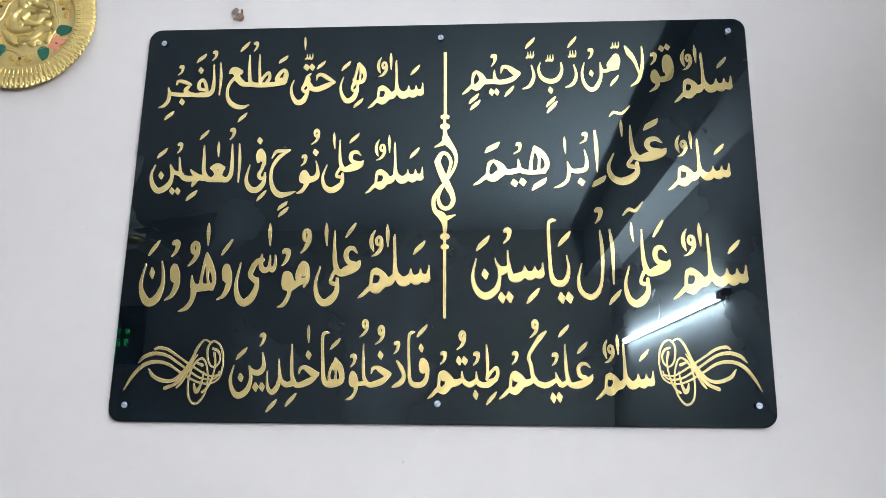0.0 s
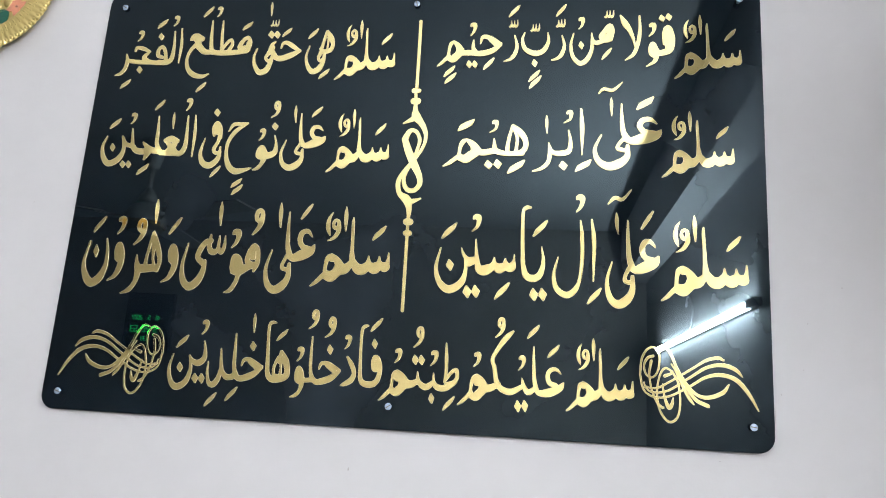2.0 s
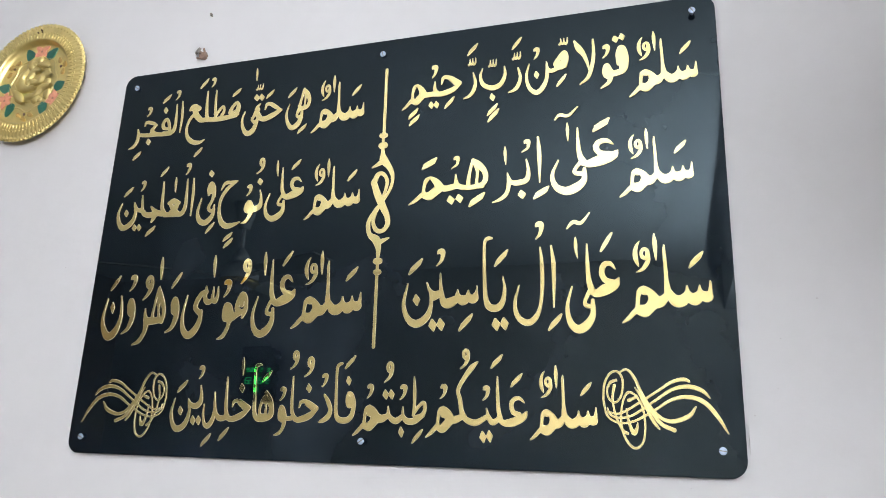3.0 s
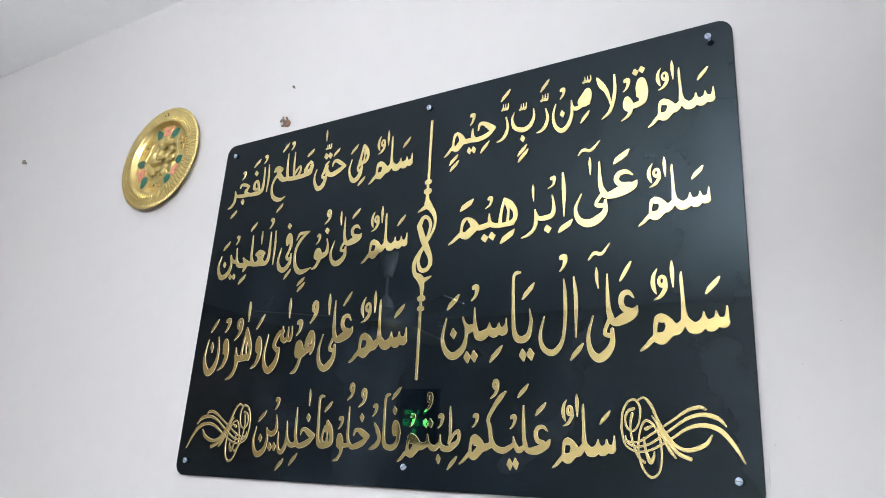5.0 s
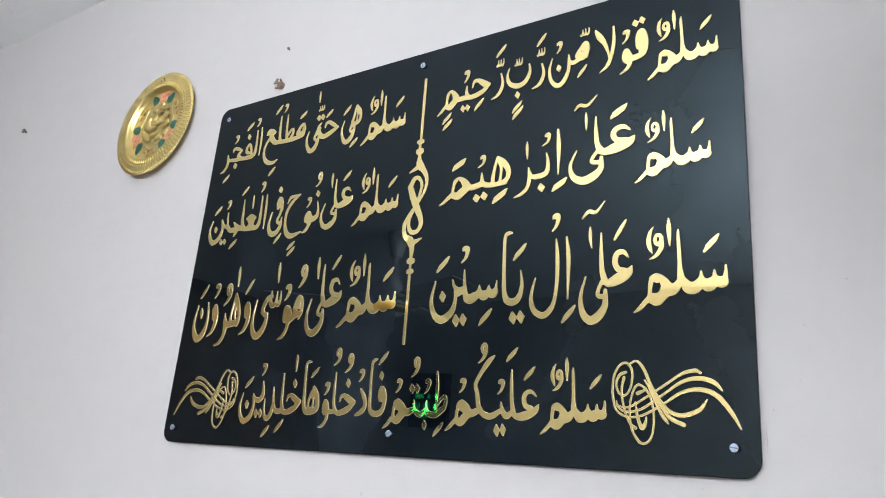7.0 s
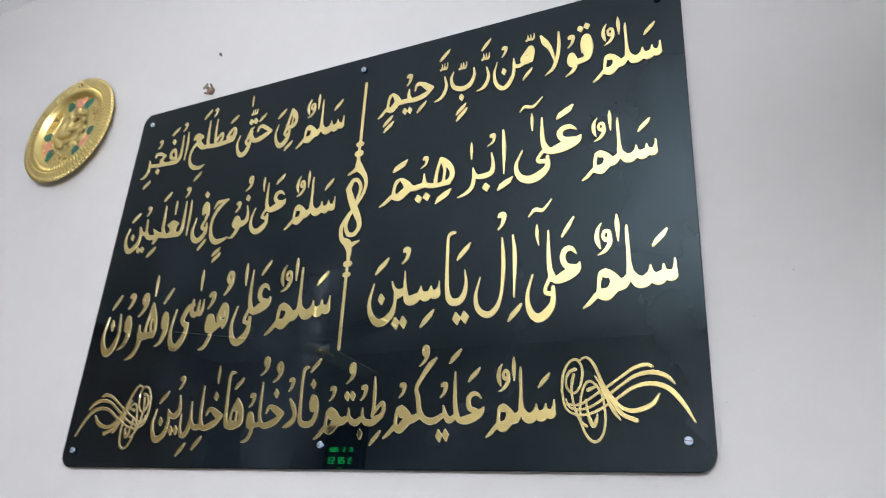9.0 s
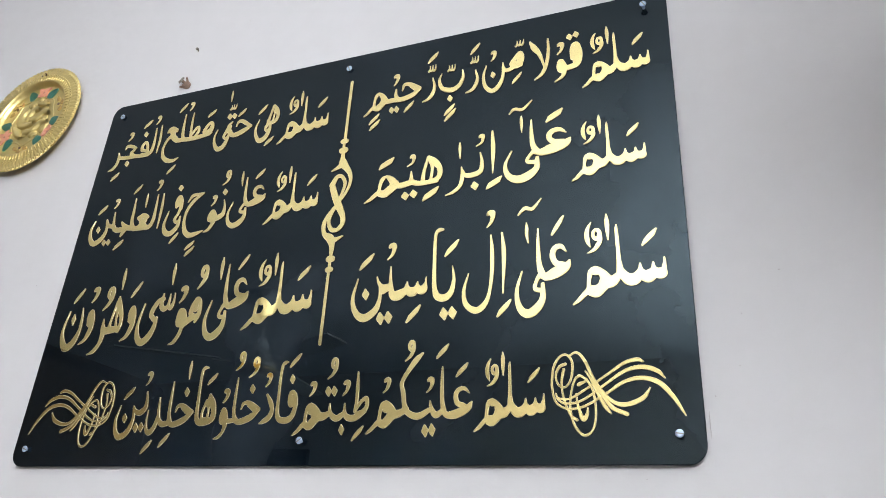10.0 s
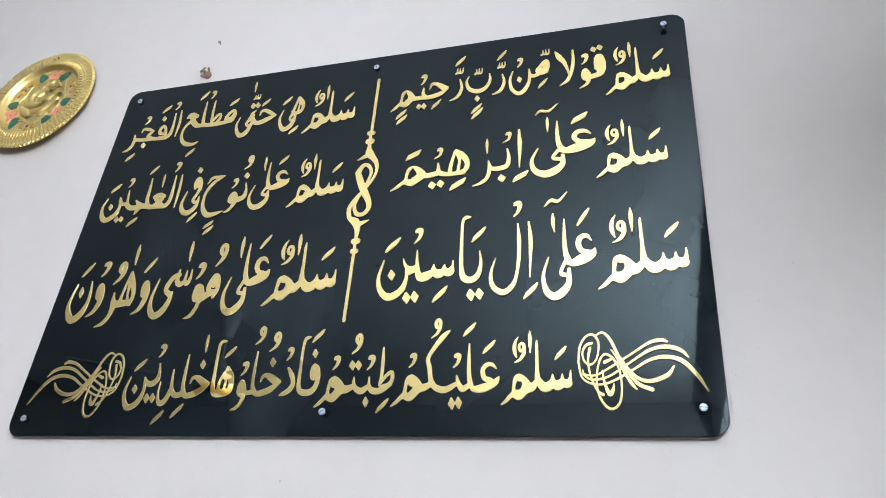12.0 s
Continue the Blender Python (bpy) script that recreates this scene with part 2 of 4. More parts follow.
def rounded_panel(w, h, r, depth, chamfer):
    bm = bmesh.new()
    rings = []
    for inset, y in ((chamfer, 0.0), (0.0, chamfer), (0.0, depth - chamfer), (chamfer, depth)):
        ring = []
        for cx, cz, a0 in ((1, 1, 0), (-1, 1, 90), (-1, -1, 180), (1, -1, 270)):
            for k in range(9):
                a = radians(a0 + 90 * k / 8)
                ring.append(bm.verts.new((cx * (w / 2 - r) + (r - inset) * math.cos(a), y, cz * (h / 2 - r) + (r - inset) * math.sin(a))))
        rings.append(ring)
    for one, two in zip(rings, rings[1:]):
        for k in range(len(one)):
            bm.faces.new((one[k], one[(k + 1) % len(one)], two[(k + 1) % len(one)], two[k]))
    bm.faces.new(rings[0])
    bm.faces.new(rings[-1])
    return bm


sheet = rounded_panel(PLAQUE_W, PLAQUE_H, 0.019, 0.0045, 0.0006)
for v in sheet.verts:
    if v.co.x < 0:
        v.co.x -= 0.0070 * (0.5 - v.co.z / PLAQUE_H)    # cut a little out of square
    else:
        v.co.x -= 0.0010
part("panel", sheet, black_acrylic, plaque, "glossy black panel with rounded corners")


def screw(x, z, turn, out):
    """A slotted pan-head screw, its head standing out from the panel."""
    bm = lathe(bmesh.new(), [(0.0039, 0.0), (0.0043, 0.0006), (0.0042, 0.0013), (0.0028, 0.0019)], pose(x, -out, z, 90), 24)
    rod(bm, (x, 0.009, z), (x, -out - 0.0002, z), 0.002, sides=12)
    head = part("screw", bm, steel, plaque, "small slotted zinc screw")
    groove = box(bmesh.new(), (-0.0039, -0.0006, -0.0006), (0.0039, 0.0006, 0.0006))
    bmesh.ops.transform(groove, verts=groove.verts, matrix=pose(x, -out - 0.0016, z, 0, turn, 0))
    part("slot", groove, nail_metal, head)


for x, z, turn, out in ((-0.4290, 0.2735, 30, 0.002), (0.0, 0.2745, 75, 0.002), (0.4250, 0.2730, 60, 0.008), (-0.4365, -0.2745, 20, 0.003), (0.0005, -0.2695, -35, 0.005), (0.4285, -0.2685, 8, 0.0045)):
    screw(x, z, turn, out)

# ---- gold lettering: pen strokes as (across, up, width) in millimetres ----
CELL, DEPTH, BEVEL = 0.5, 1.6, 0.36


def glide(points):
    """A smooth line through the pen's stops, as short straight pieces."""
    p = np.array(points, float)
    p = np.vstack([2 * p[0] - p[1], p, 2 * p[-1] - p[-2]])
    line = []
    for a, b, c, d in zip(p, p[1:], p[2:], p[3:]):
        for u in np.linspace(0, 1, 7)[:-1]:
            line.append(0.5 * (2 * b + (c - a) * u + (2 * a - 5 * b + 4 * c - d) * u * u + (3 * b - a - 3 * c + d) * u ** 3))
    line.append(p[-2])
    return np.array(line)


def carve(name, lines, parent, mat):
    """One flat raised piece with a fine chamfer: all places that a pen of changing width passes over."""
    every = np.vstack(lines)
    most = every[:, 2].max() / 2 + 2 * CELL
    x0, z0 = every[:, 0].min() - most, every[:, 1].min() - most
    nx, nz = int((every[:, 0].max() + most - x0) / CELL) + 2, int((every[:, 1].max() + most - z0) / CELL) + 2
    gx, gz = np.meshgrid(x0 + CELL * np.arange(nx), z0 + CELL * np.arange(nz), indexing="ij")
    field = np.full((nx, nz), -9.0)
    for line in lines:
        for a, b in zip(line, line[1:]):
            dx, dz = b[0] - a[0], b[1] - a[1]
            reach = max(a[2], b[2]) / 2 + 2 * CELL
            i0, i1 = int((min(a[0], b[0]) - reach - x0) / CELL), int((max(a[0], b[0]) + reach - x0) / CELL) + 2
            j0, j1 = int((min(a[1], b[1]) - reach - z0) / CELL), int((max(a[1], b[1]) + reach - z0) / CELL) + 2
            i0, j0 = max(i0, 0), max(j0, 0)
            sx, sz = gx[i0:i1, j0:j1], gz[i0:i1, j0:j1]
            u = np.clip(((sx - a[0]) * dx + (sz - a[1]) * dz) / max(dx * dx + dz * dz, 1e-9), 0, 1)
            near = np.hypot(sx - a[0] - u * dx, sz - a[1] - u * dz)
            field[i0:i1, j0:j1] = np.maximum(field[i0:i1, j0:j1], (a[2] + u * (b[2] - a[2])) / 2 - near)
    field -= BEVEL / 2
    field[np.abs(field) < 1e-4] = 1e-4
    slope_x, slope_z = np.gradient(field, CELL)
    verts, faces, known, rim, ways = [], [], {}, [], {}

    def vert(key, x, z):
        if key not in known:
            known[key] = len(verts)
            verts.append((x / 1000, -DEPTH / 1000, z / 1000))
        return known[key]

    inside = field > 0
    count = inside[:-1, :-1].astype(int) + inside[1:, :-1] + inside[1:, 1:] + inside[:-1, 1:]
    for i, j in np.argwhere(count > 0):
        corners = ((i, j), (i + 1, j), (i + 1, j + 1), (i, j + 1))
        ring, cuts = [], []
        for c, d in zip(corners, corners[1:] + corners[:1]):
            fc, fd = field[c], field[d]
            if fc > 0:
                ring.append(vert(c, gx[c], gz[c]))
            if (fc > 0) != (fd > 0):
                u = fc / (fc - fd)
                k = vert((min(c, d), max(c, d)), gx[c] + u * (gx[d] - gx[c]), gz[c] + u * (gz[d] - gz[c]))
                wx, wz = slope_x[c] + u * (slope_x[d] - slope_x[c]), slope_z[c] + u * (slope_z[d] - slope_z[c])
                size = max(math.hypot(wx, wz), 0.25)
                ways[k] = (-wx / size, -wz / size)
                ring.append(k)
                cuts.append((k, fc > 0))
        if len(ring) > 2:
            faces.append(ring)
        outs = [k for k, leaving in cuts if leaving]
        ins = [k for k, leaving in cuts if not leaving]
        rim += list(zip(outs, ins))
    # the chamfer and the cut side below it, each with edges of its own
    low, flat = {}, len(faces)
    for a, b in rim:
        for k in (a, b):
            if k not in low:
                x, y, z = verts[k]
                ox, oz = x + ways[k][0] * BEVEL / 1000, z + ways[k][1] * BEVEL / 1000
                low[k] = len(verts)
                verts += [(x, y, z), (ox, y + BEVEL / 1000, oz), (ox, y + BEVEL / 1000, oz), (ox, -0.0001, oz)]
        faces.append((low[a], low[a] + 1, low[b] + 1, low[b]))
        faces.append((low[a] + 2, low[a] + 3, low[b] + 3, low[b] + 2))
    mesh = bpy.data.meshes.new(name)
    mesh.from_pydata(verts, [], faces)
    mesh.materials.append(mat)
    mesh.materials.append(lit_gold_rim)
    mesh.materials.append(shaded_gold_edge)
    mesh.polygons.foreach_set("material_index", [0] * flat + [1, 2] * ((len(faces) - flat) // 2))
    mesh.polygons.foreach_set("use_smooth", [True] * len(mesh.polygons))
    ob = new(name, mesh)
    ob.parent = parent
    return ob


def write(name, x, z, sx, sz, *strokes):
    thick = (abs(sx) + abs(sz)) / 2
    lines = []
    for s in strokes:
        lines.append(glide([(x + sx * a, z + sz * b, 0.97 * w * thick) for a, b, w in s]))
    return carve(name, lines, plaque, gold_acrylic)


def slant(x0, z0, x1, z1):
    """A short slanting stroke of a broad pen held steeply, with pointed ends."""
    size = math.hypot(x1 - x0, z1 - z0)
    nx, nz, pen = 0.10 * size, 0.235 * size, 0.085 * size
    x0, z0, x1, z1 = x0 + pen / 2, z0 + pen / 2, x1 - pen / 2, z1 - pen / 2
    bow = 0.012 * size
    return [[(x0 + k * nx, z0 + k * nz, pen), (0.5 * (x0 + x1 - nx) + k * nx - bow * (2 * k - 1), 0.5 * (z0 + z1 - nz) + k * nz + bow * (2 * k - 1), pen),
             (x1 - (1 - k) * nx, z1 - (1 - k) * nz, pen)] for k in (0, 0.25, 0.5, 0.75, 1)]


def upright(x0, z0, x1, z1):
    size = abs(z1 - z0)
    return [[(x0, z0 - 0.5, size * 0.035), (x0 + size * 0.01, z0 - size * 0.3, size * 0.145), (x0 + size * 0.02, z0 - size * 0.6, size * 0.13), (x1, z1 + 0.5, size * 0.04)]]


def comma(x0, z0, x1, z1):
    """A head with a curling tail; from the head's top to the tail's tip."""
    s = z0 - z1
    return [[(x0 - 0.17 * s, z0 - 0.27 * s, 0.12 * s), (x0 - 0.08 * s, z0 - 0.17 * s, 0.26 * s), (x0 + 0.08 * s, z0 - 0.19 * s, 0.33 * s),
             (x0 + 0.12 * s, z0 - 0.42 * s, 0.24 * s), (x0 + 0.02 * s, z0 - 0.74 * s, 0.17 * s), (x1, z1, 0.07 * s)]]


def ringlet(x0, z0, x1, z1):
    """A small ring with a tail."""
    s = z0 - z1
    ring = [(x0 + 0.115 * s * math.cos(a), z0 - 0.29 * s + 0.2 * s * math.sin(a), 0.155 * s) for a in [k * math.pi / 4 for k in range(9)]]
    return [ring, [(x0 + 0.12 * s, z0 - 0.35 * s, 0.14 * s), (x0 + 0.08 * s, z0 - 0.56 * s, 0.17 * s), (x0 - 0.04 * s, z0 - 0.8 * s, 0.13 * s), (x1, z1, 0.05 * s)]]


def crown(x, z, w, h):
    """Three small teeth on one line."""
    return [[(x + w * 0.48, z + h * 0.5, h * 0.07), (x + w * 0.46, z - h * 0.1, h * 0.18), (x + w * 0.28, z - h * 0.35, h * 0.26), (x + w * 0.12, z - h * 0.1, h * 0.16), (x + w * 0.10, z + h * 0.45, h * 0.07)],
            [(x + w * 0.10, z, h * 0.12), (x, z - h * 0.33, h * 0.24), (x - w * 0.2, z - h * 0.15, h * 0.18), (x - w * 0.24, z + h * 0.4, h * 0.07)],
            [(x - w * 0.24, z, h * 0.12), (x - w * 0.36, z - h * 0.38, h * 0.22), (x - w * 0.5, z - h * 0.3, h * 0.08)]]


def dot(x, z, a, b):
    """A diamond, the print of a square pen."""
    a, b = 1.14 * a, 1.1 * b
    around = [(-0.18, 0.74), (0.66, 0.06), (0.18, -0.74), (-0.66, -0.06), (-0.18, 0.74)]
    return [[(x + a * u, z + b * v, a * 0.34) for u, v in around], [(x - a * 0.05, z + b * 0.36, a * 0.7), (x, z, a * 1.0), (x + a * 0.05, z - b * 0.36, a * 0.7)]]


def mark(shape, x, z, sx, sz, *at):
    if shape in (dot, crown):
        at = (x + sx * at[0], z + sz * at[1], at[2] * sx, at[3] * sz)
    else:
        at = (x + sx * at[0], z + sz * at[1], x + sx * at[2], z + sz * at[3])
    carve("dot" if shape is dot else "vowel_mark", [glide(s) if shape is not dot else np.array(s) for s in shape(*at)], plaque, gold_acrylic)


def salam_word(x, z, sx=1.0, sz=1.0):
    """The word that opens every phrase, with its vowel marks."""
    write("letter", x, z, sx, sz,
          [(50.2, 0.7, 1.6), (50, -7.2, 3.5), (48.5, -14.5, 7), (45.9, -17.7, 12.9), (41.9, -16.1, 9.7), (38.9, -11.2, 4.8), (38.2, -4.2, 1.6)],
          [(38.2, -4.2, 1.6), (37.8, -12.6, 5.9), (34.7, -18.5, 13.4), (31.5, -19.9, 14.5), (27.7, -17.2, 9.7), (25, -11.8, 4.8), (24.3, -4.2, 1.6)],
          [(24.3, -4.2, 1.6), (23.9, -12.6, 5.9), (19.2, -20.7, 12.9), (12.8, -22, 14), (7.9, -18, 10.8), (3.5, -9.8, 5.9)],
          [(0.5, 45.9, 1.6), (0.3, 38.2, 3.6), (1.3, 16.1, 4.1), (1.6, 2.4, 4.9), (2.4, -8.5, 7.6), (2.5, -13.3, 7)],
          [(2.5, -12.3, 6.5), (-2.2, -18.7, 9.7), (-7.5, -22.5, 13.5), (-14.2, -22.5, 13.5)],
          [(-24.9, -3.5, 2.7), (-20.2, -7.9, 7), (-15.8, -13.3, 9.7), (-12.1, -20.9, 13.5)],
          [(-24.9, -4, 3), (-24, -9, 9)], [(-17, -27, 9), (-24, -28.5, 7), (-30, -28, 6)],
          [(-24.9, -3.5, 2.2), (-29.1, -7.6, 6), (-31.3, -14.4, 4.9), (-32.2, -23, 4.3), (-32, -30.1, 5.9)],
          [(-13.7, -23.6, 12.4), (-19.4, -29.5, 12.4), (-24.1, -33.8, 11.8), (-30, -32.7, 9.1)],
          [(-31.5, -29.5, 7), (-36.7, -34.1, 5.9), (-43.2, -40.8, 4.8), (-49.7, -45.6, 1.9)])
    mark(slant, x, z, sx, sz, 27, 16.6, 44.7, 36.7)
    mark(upright, x, z, sx, sz, -10.3, 61.1, -9.2, 27.8)
    ring = [(-22.2 + 3.7 * math.cos(a), 36.8 + 5.6 * math.sin(a), 4.3 - 0.7 * math.cos(a - 2.4)) for a in [k * math.pi / 6 for k in range(13)]]
    write("vowel_mark", x, z, sx, sz, ring,
          [(-18.2, 35, 4.6), (-18.4, 28, 5.2), (-22.4, 20.6, 4.8), (-27, 16.6, 3.2), (-32.4, 14.4, 1)])
    write("vowel_mark", x, z, sx, sz,
          [(-27.8, 52.4, 1), (-31.6, 45.5, 3.8), (-33.2, 36.5, 5.4), (-32, 28.5, 4.8), (-29.4, 21.6, 1.2)])


def ala_word(x, z, sx=1.0, sz=1.0):
    """The joined word that follows it in four phrases."""
    write("letter", x, z, sx, sz,
          [(27, 20.1, 1.5), (20.8, 27.1, 5.5), (13.6, 25.3, 6.7), (10.9, 16.1, 6.7), (14.8, 7, 6.7), (23.9, 3.3, 7.9)],
          [(31, 9, 1.8), (26.4, 0.9, 10.3), (15.2, -4.6, 13.9), (3.3, -9.1, 9.1), (-2.9, -3.6, 6)],
          [(-6.5, 52.6, 1.8), (-6.2, 28.5, 4.3), (-4.8, 7, 6.1), (-1, -6.7, 8.5)],
          [(-4.9, -6.7, 4.8), (-9.8, -17.8, 4.2), (-8.7, -23.3, 5.4), (-2.1, -24.8, 5.4)],
          [(-0.6, -17.3, 4.2), (-1.1, -35.3, 7.2), (-8.7, -47.2, 10.7), (-18.9, -51.7, 10.1), (-28.3, -42.8, 7.2), (-31.5, -23.2, 4.2), (-25.6, 0.4, 1.8)])


salam_word(384.9, 203.8, 0.82, 0.84)
salam_word(370.8, 69.7, 0.86, 0.83)
salam_word(376.4, -78.8, 1.00, 1.01)
salam_word(-67.3, 200.7, 0.81, 0.83)
salam_word(-66.5, 68.6, 0.82, 0.84)
salam_word(253.9, -224.5, 0.77, 0.82)
salam_word(-64, -78, 1.00, 1.00)
ala_word(-142.1, 73.4, 0.95, 0.74)
ala_word(285.8, 86.7, 1.32, 0.81)
ala_word(292.5, -79.5, 0.99, 1.01)
ala_word(-144, -79, 1.00, 1.00)
# third row, left
write("letter", -208, -105, 1, 1,
      [(13.6, 26, 7), (13.5, 16, 7.5)],
      [(16.1, -2, 3.6), (20.2, 8.8, 6), (19.4, 25.5, 5.5), (13.6, 31.6, 6.1), (8, 22.5, 6.1), (6.8, 10.4, 7.3), (14.3, 5.2, 7.2)],
      [(19, 7.3, 7.2), (7.2, 2.8, 9.1), (-2.5, -2.6, 10.9), (-10.6, -2.6, 10.3)],
      [(-1.3, 4.3, 6), (-6.4, 14.3, 7.9), (-11.6, 15.8, 6.7), (-13.6, 7.4, 6.1), (-11.6, -1.7, 8.4), (-3.8, -6.2, 7.8)],
      [(-9.2, 10.4, 7.9), (-7.8, 1.3, 9.1)],
      [(-4.3, -7.7, 5.4), (-6.8, -18.2, 5.4), (-13.1, -28.7, 5.4), (-21.1, -32, 1.5)])
write("letter", -263, -96, 1, 1,
      [(27.4, 34.4, 1.5), (27.5, 21.2, 4.3), (23.7, 12.7, 6.7), (19.7, 18.2, 4.3), (19.7, 34.1, 1.5)],
      [(19.7, 28.9, 3.1), (18.6, 16.6, 4.9), (12.8, 12.1, 7.9), (7, 18.2, 6.7), (7.5, 35.1, 2.5)],
      [(8, 27.4, 7.3), (0.5, 24.3, 7.3), (-5.8, 13.7, 7.3), (-7.4, 4.5, 6.7), (-1.5, -1.6, 7.3), (3, -6.1, 5.5)],
      [(2.9, -0.1, 4.3), (1.4, -15.2, 7.3), (-5.3, -28.7, 10.2), (-15.4, -35, 10.2), (-24.5, -25.7, 7.8), (-27.7, -6.1, 4.3), (-22.9, 22.9, 1.8)])
write("letter", -309, -102, 1, 1,
      [(0.1, 4.5, 3.7), (-0.8, 17.6, 5.5), (3, 24.3, 6.7), (7.5, 12.1, 7.3), (6.8, -4.6, 7.9), (1.1, -18.2, 5.4), (-8.2, -24.2, 1.8)],
      [(3, 15.2, 9.8), (3.7, 4.5, 8.5)])
write("letter", -348, -101, 1, 1,
      [(11.7, 42.5, 2.5), (15.8, 29.5, 8), (22.5, 14.2, 6.7), (24.7, 0.5, 5.5), (21.8, -9.5, 6.1)],
      [(11.3, 40.3, 3.7), (8.3, 23.4, 3.7), (5.7, 5.1, 3.7), (5.5, -4, 6.1)],
      [(14.1, 28, 7.4), (14.7, 8.1, 3.1), (16.9, -1.6, 4.3)],
      [(21.6, -6.5, 8.5), (7.3, -7.7, 11), (-3.3, -7.7, 10.4), (-7.1, 0.5, 4.9), (-8.4, 9.7, 1.8)],
      [(-3.8, -10.1, 9.1), (-5.6, -25.2, 6.1), (-13.1, -37.2, 6), (-23.9, -42.3, 1.8)])
write("letter", -386, -102, 1, 1,
      [(0.7, 4.6, 3.7), (-0.4, 17.8, 5.5), (3.3, 24.5, 6.8), (8, 12.2, 7.4), (7.6, -4.5, 7.9), (2, -18.1, 5.5), (-7.4, -24.8, 1.8)],
      [(3.5, 15.3, 9.8), (4.4, 4.6, 8.6)])
write("letter", -415, -101, 1, 1,
      [(12.8, 30.7, 1.5), (15.8, 14.4, 4.3), (16.3, -4, 5.5), (9.9, -22.2, 10.4), (-1.6, -29.7, 11.6), (-11.2, -19.1, 8.5), (-15.7, -0.9, 4.3), (-10.9, 26.7, 1.9)])
# second row, left
write("letter", -195, 56, 1, 1,
      [(11.9, 24.3, 1.5), (14.9, 12.3, 3.7), (13.9, 0.4, 7.4), (5.7, -4.2, 9.2), (-0.9, -4.7, 8)],
      [(1.9, -1.6, 6.1), (-3.9, 7.2, 6.2), (-8.6, 3.1, 4.9), (-7.9, -4.7, 8), (-0.8, -7.8, 8), (-2.8, -15.6, 5.5), (-7.9, -22.4, 4.9), (-14.4, -24.8, 1.5)],
      [(-4.2, 1.5, 6.1), (-3.3, -6.3, 7.4)])
write("letter", -230, 63, 1, 1,
      [(7.2, 34.8, 2.2), (-2.5, 33.6, 4.4), (-13.1, 32.4, 5), (-19.2, 22.7, 1.6)],
      [(5.8, 33.8, 2.5), (-8, 24.2, 5.6), (-17.8, 8.5, 4.6), (-19.2, -9.7, 4.6), (-14.4, -25.9, 7.4), (-4.9, -34.1, 8.6), (7.1, -32.9, 6.1), (18.3, -29.3, 1.5)])
write("letter", -272, 67, 1, 1,
      [(2.3, 13.2, 4.4), (0.9, 22.7, 5), (5, 30.6, 5.6), (10.3, 22.6, 5.6), (11.1, 10, 6.2)],
      [(5.3, 24.3, 6.9), (6.4, 17.3, 7.5)],
      [(11, 11.5, 5.6), (8.5, 2.1, 4.3), (4.2, -7.3, 4.9), (7.6, -12.9, 4.9), (13.5, -11.1, 4.3)],
      [(13.4, -4.2, 2.5), (11.9, -19.9, 6.2), (2, -30.4, 8.6), (-8.8, -27.5, 8), (-14.3, -13.4, 4.6), (-10.1, 7.9, 1.6)])
write("letter", -299, 79, 1, 1,
      [(-0.9, 29.2, 1.9), (1.1, 3.1, 4.4), (0.9, -30, 1.9)])
write("letter", -370, 72, 1, 1,
      [(59.4, 35.7, 1.9), (60.5, 10.2, 4.4), (60.3, -8.8, 6.2), (54.9, -18.8, 7.4), (44.2, -19.3, 7.4)],
      [(31.3, -0.9, 6.2), (39, 1.5, 9.4), (48.1, -1.1, 6.2)],
      [(46.7, -2.3, 5.6), (42, -10.2, 9.3), (33.5, -18.6, 7.4)],
      [(32.9, -2.2, 5), (39.9, -10.2, 7.5), (48.8, -18.7, 7.4)],
      [(53.4, -19.1, 7.4), (41.2, -19.6, 6.8), (25.9, -18.5, 8.1)],
      [(16.6, 34.5, 1.9), (17.9, 13.8, 4.4), (18.7, -5.2, 5.6), (24.2, -17.2, 7.5)],
      [(25.1, -17.3, 8.1), (13.4, -15.3, 8.7), (5.4, -10.8, 6.9), (-1, -4.1, 2.5)],
      [(9.7, -15.2, 8.1), (5.4, -23.4, 6.2), (2.8, -28.7, 2.5)],
      [(10.4, -16.5, 8.1), (-6.4, -17, 8.7), (-15.5, -11.2, 6.2), (-18.1, 1.4, 3.8), (-19.9, 15.7, 1.9)],
      [(-14, -10.6, 5.6), (-20.9, -8.7, 6.2), (-27.2, -6.4, 5.6), (-32.8, 4.7, 1.9)],
      [(-32.7, 3.2, 2.5), (-29, -14.3, 5), (-34.6, -28.4, 8.1), (-47.7, -35.5, 8.7), (-57.1, -26.6, 6.9), (-60.7, -10.8, 3.8), (-56, 4.3, 1.6)])
# first row, left
write("letter", -133, 205, 1, 1,
      [(9.4, 30.6, 2.6), (15.3, 20.5, 7.1), (18.7, 9.5, 5.1), (15.3, 1, 5.7), (6.4, -0.8, 6.4), (2.2, 3.2, 4.5)],
      [(8.9, 28.9, 4.5), (6.1, 17.4, 3.9), (3.4, 4.2, 4.5)],
      [(12.2, 20.6, 4.5), (11.8, 12.3, 2.6), (11, 1.1, 3.2)],
      [(4.2, -0.1, 7), (-0.4, -9.9, 3.8), (2.8, -14.6, 4.5), (7.6, -11.4, 4.5)],
      [(7.9, -0.9, 3.2), (6.9, -15.6, 5.7), (1.1, -27, 8.2), (-8, -30.4, 7.6), (-15.4, -20.2, 5.1), (-17.8, -7, 3.2), (-14, 7.7, 1.6)])
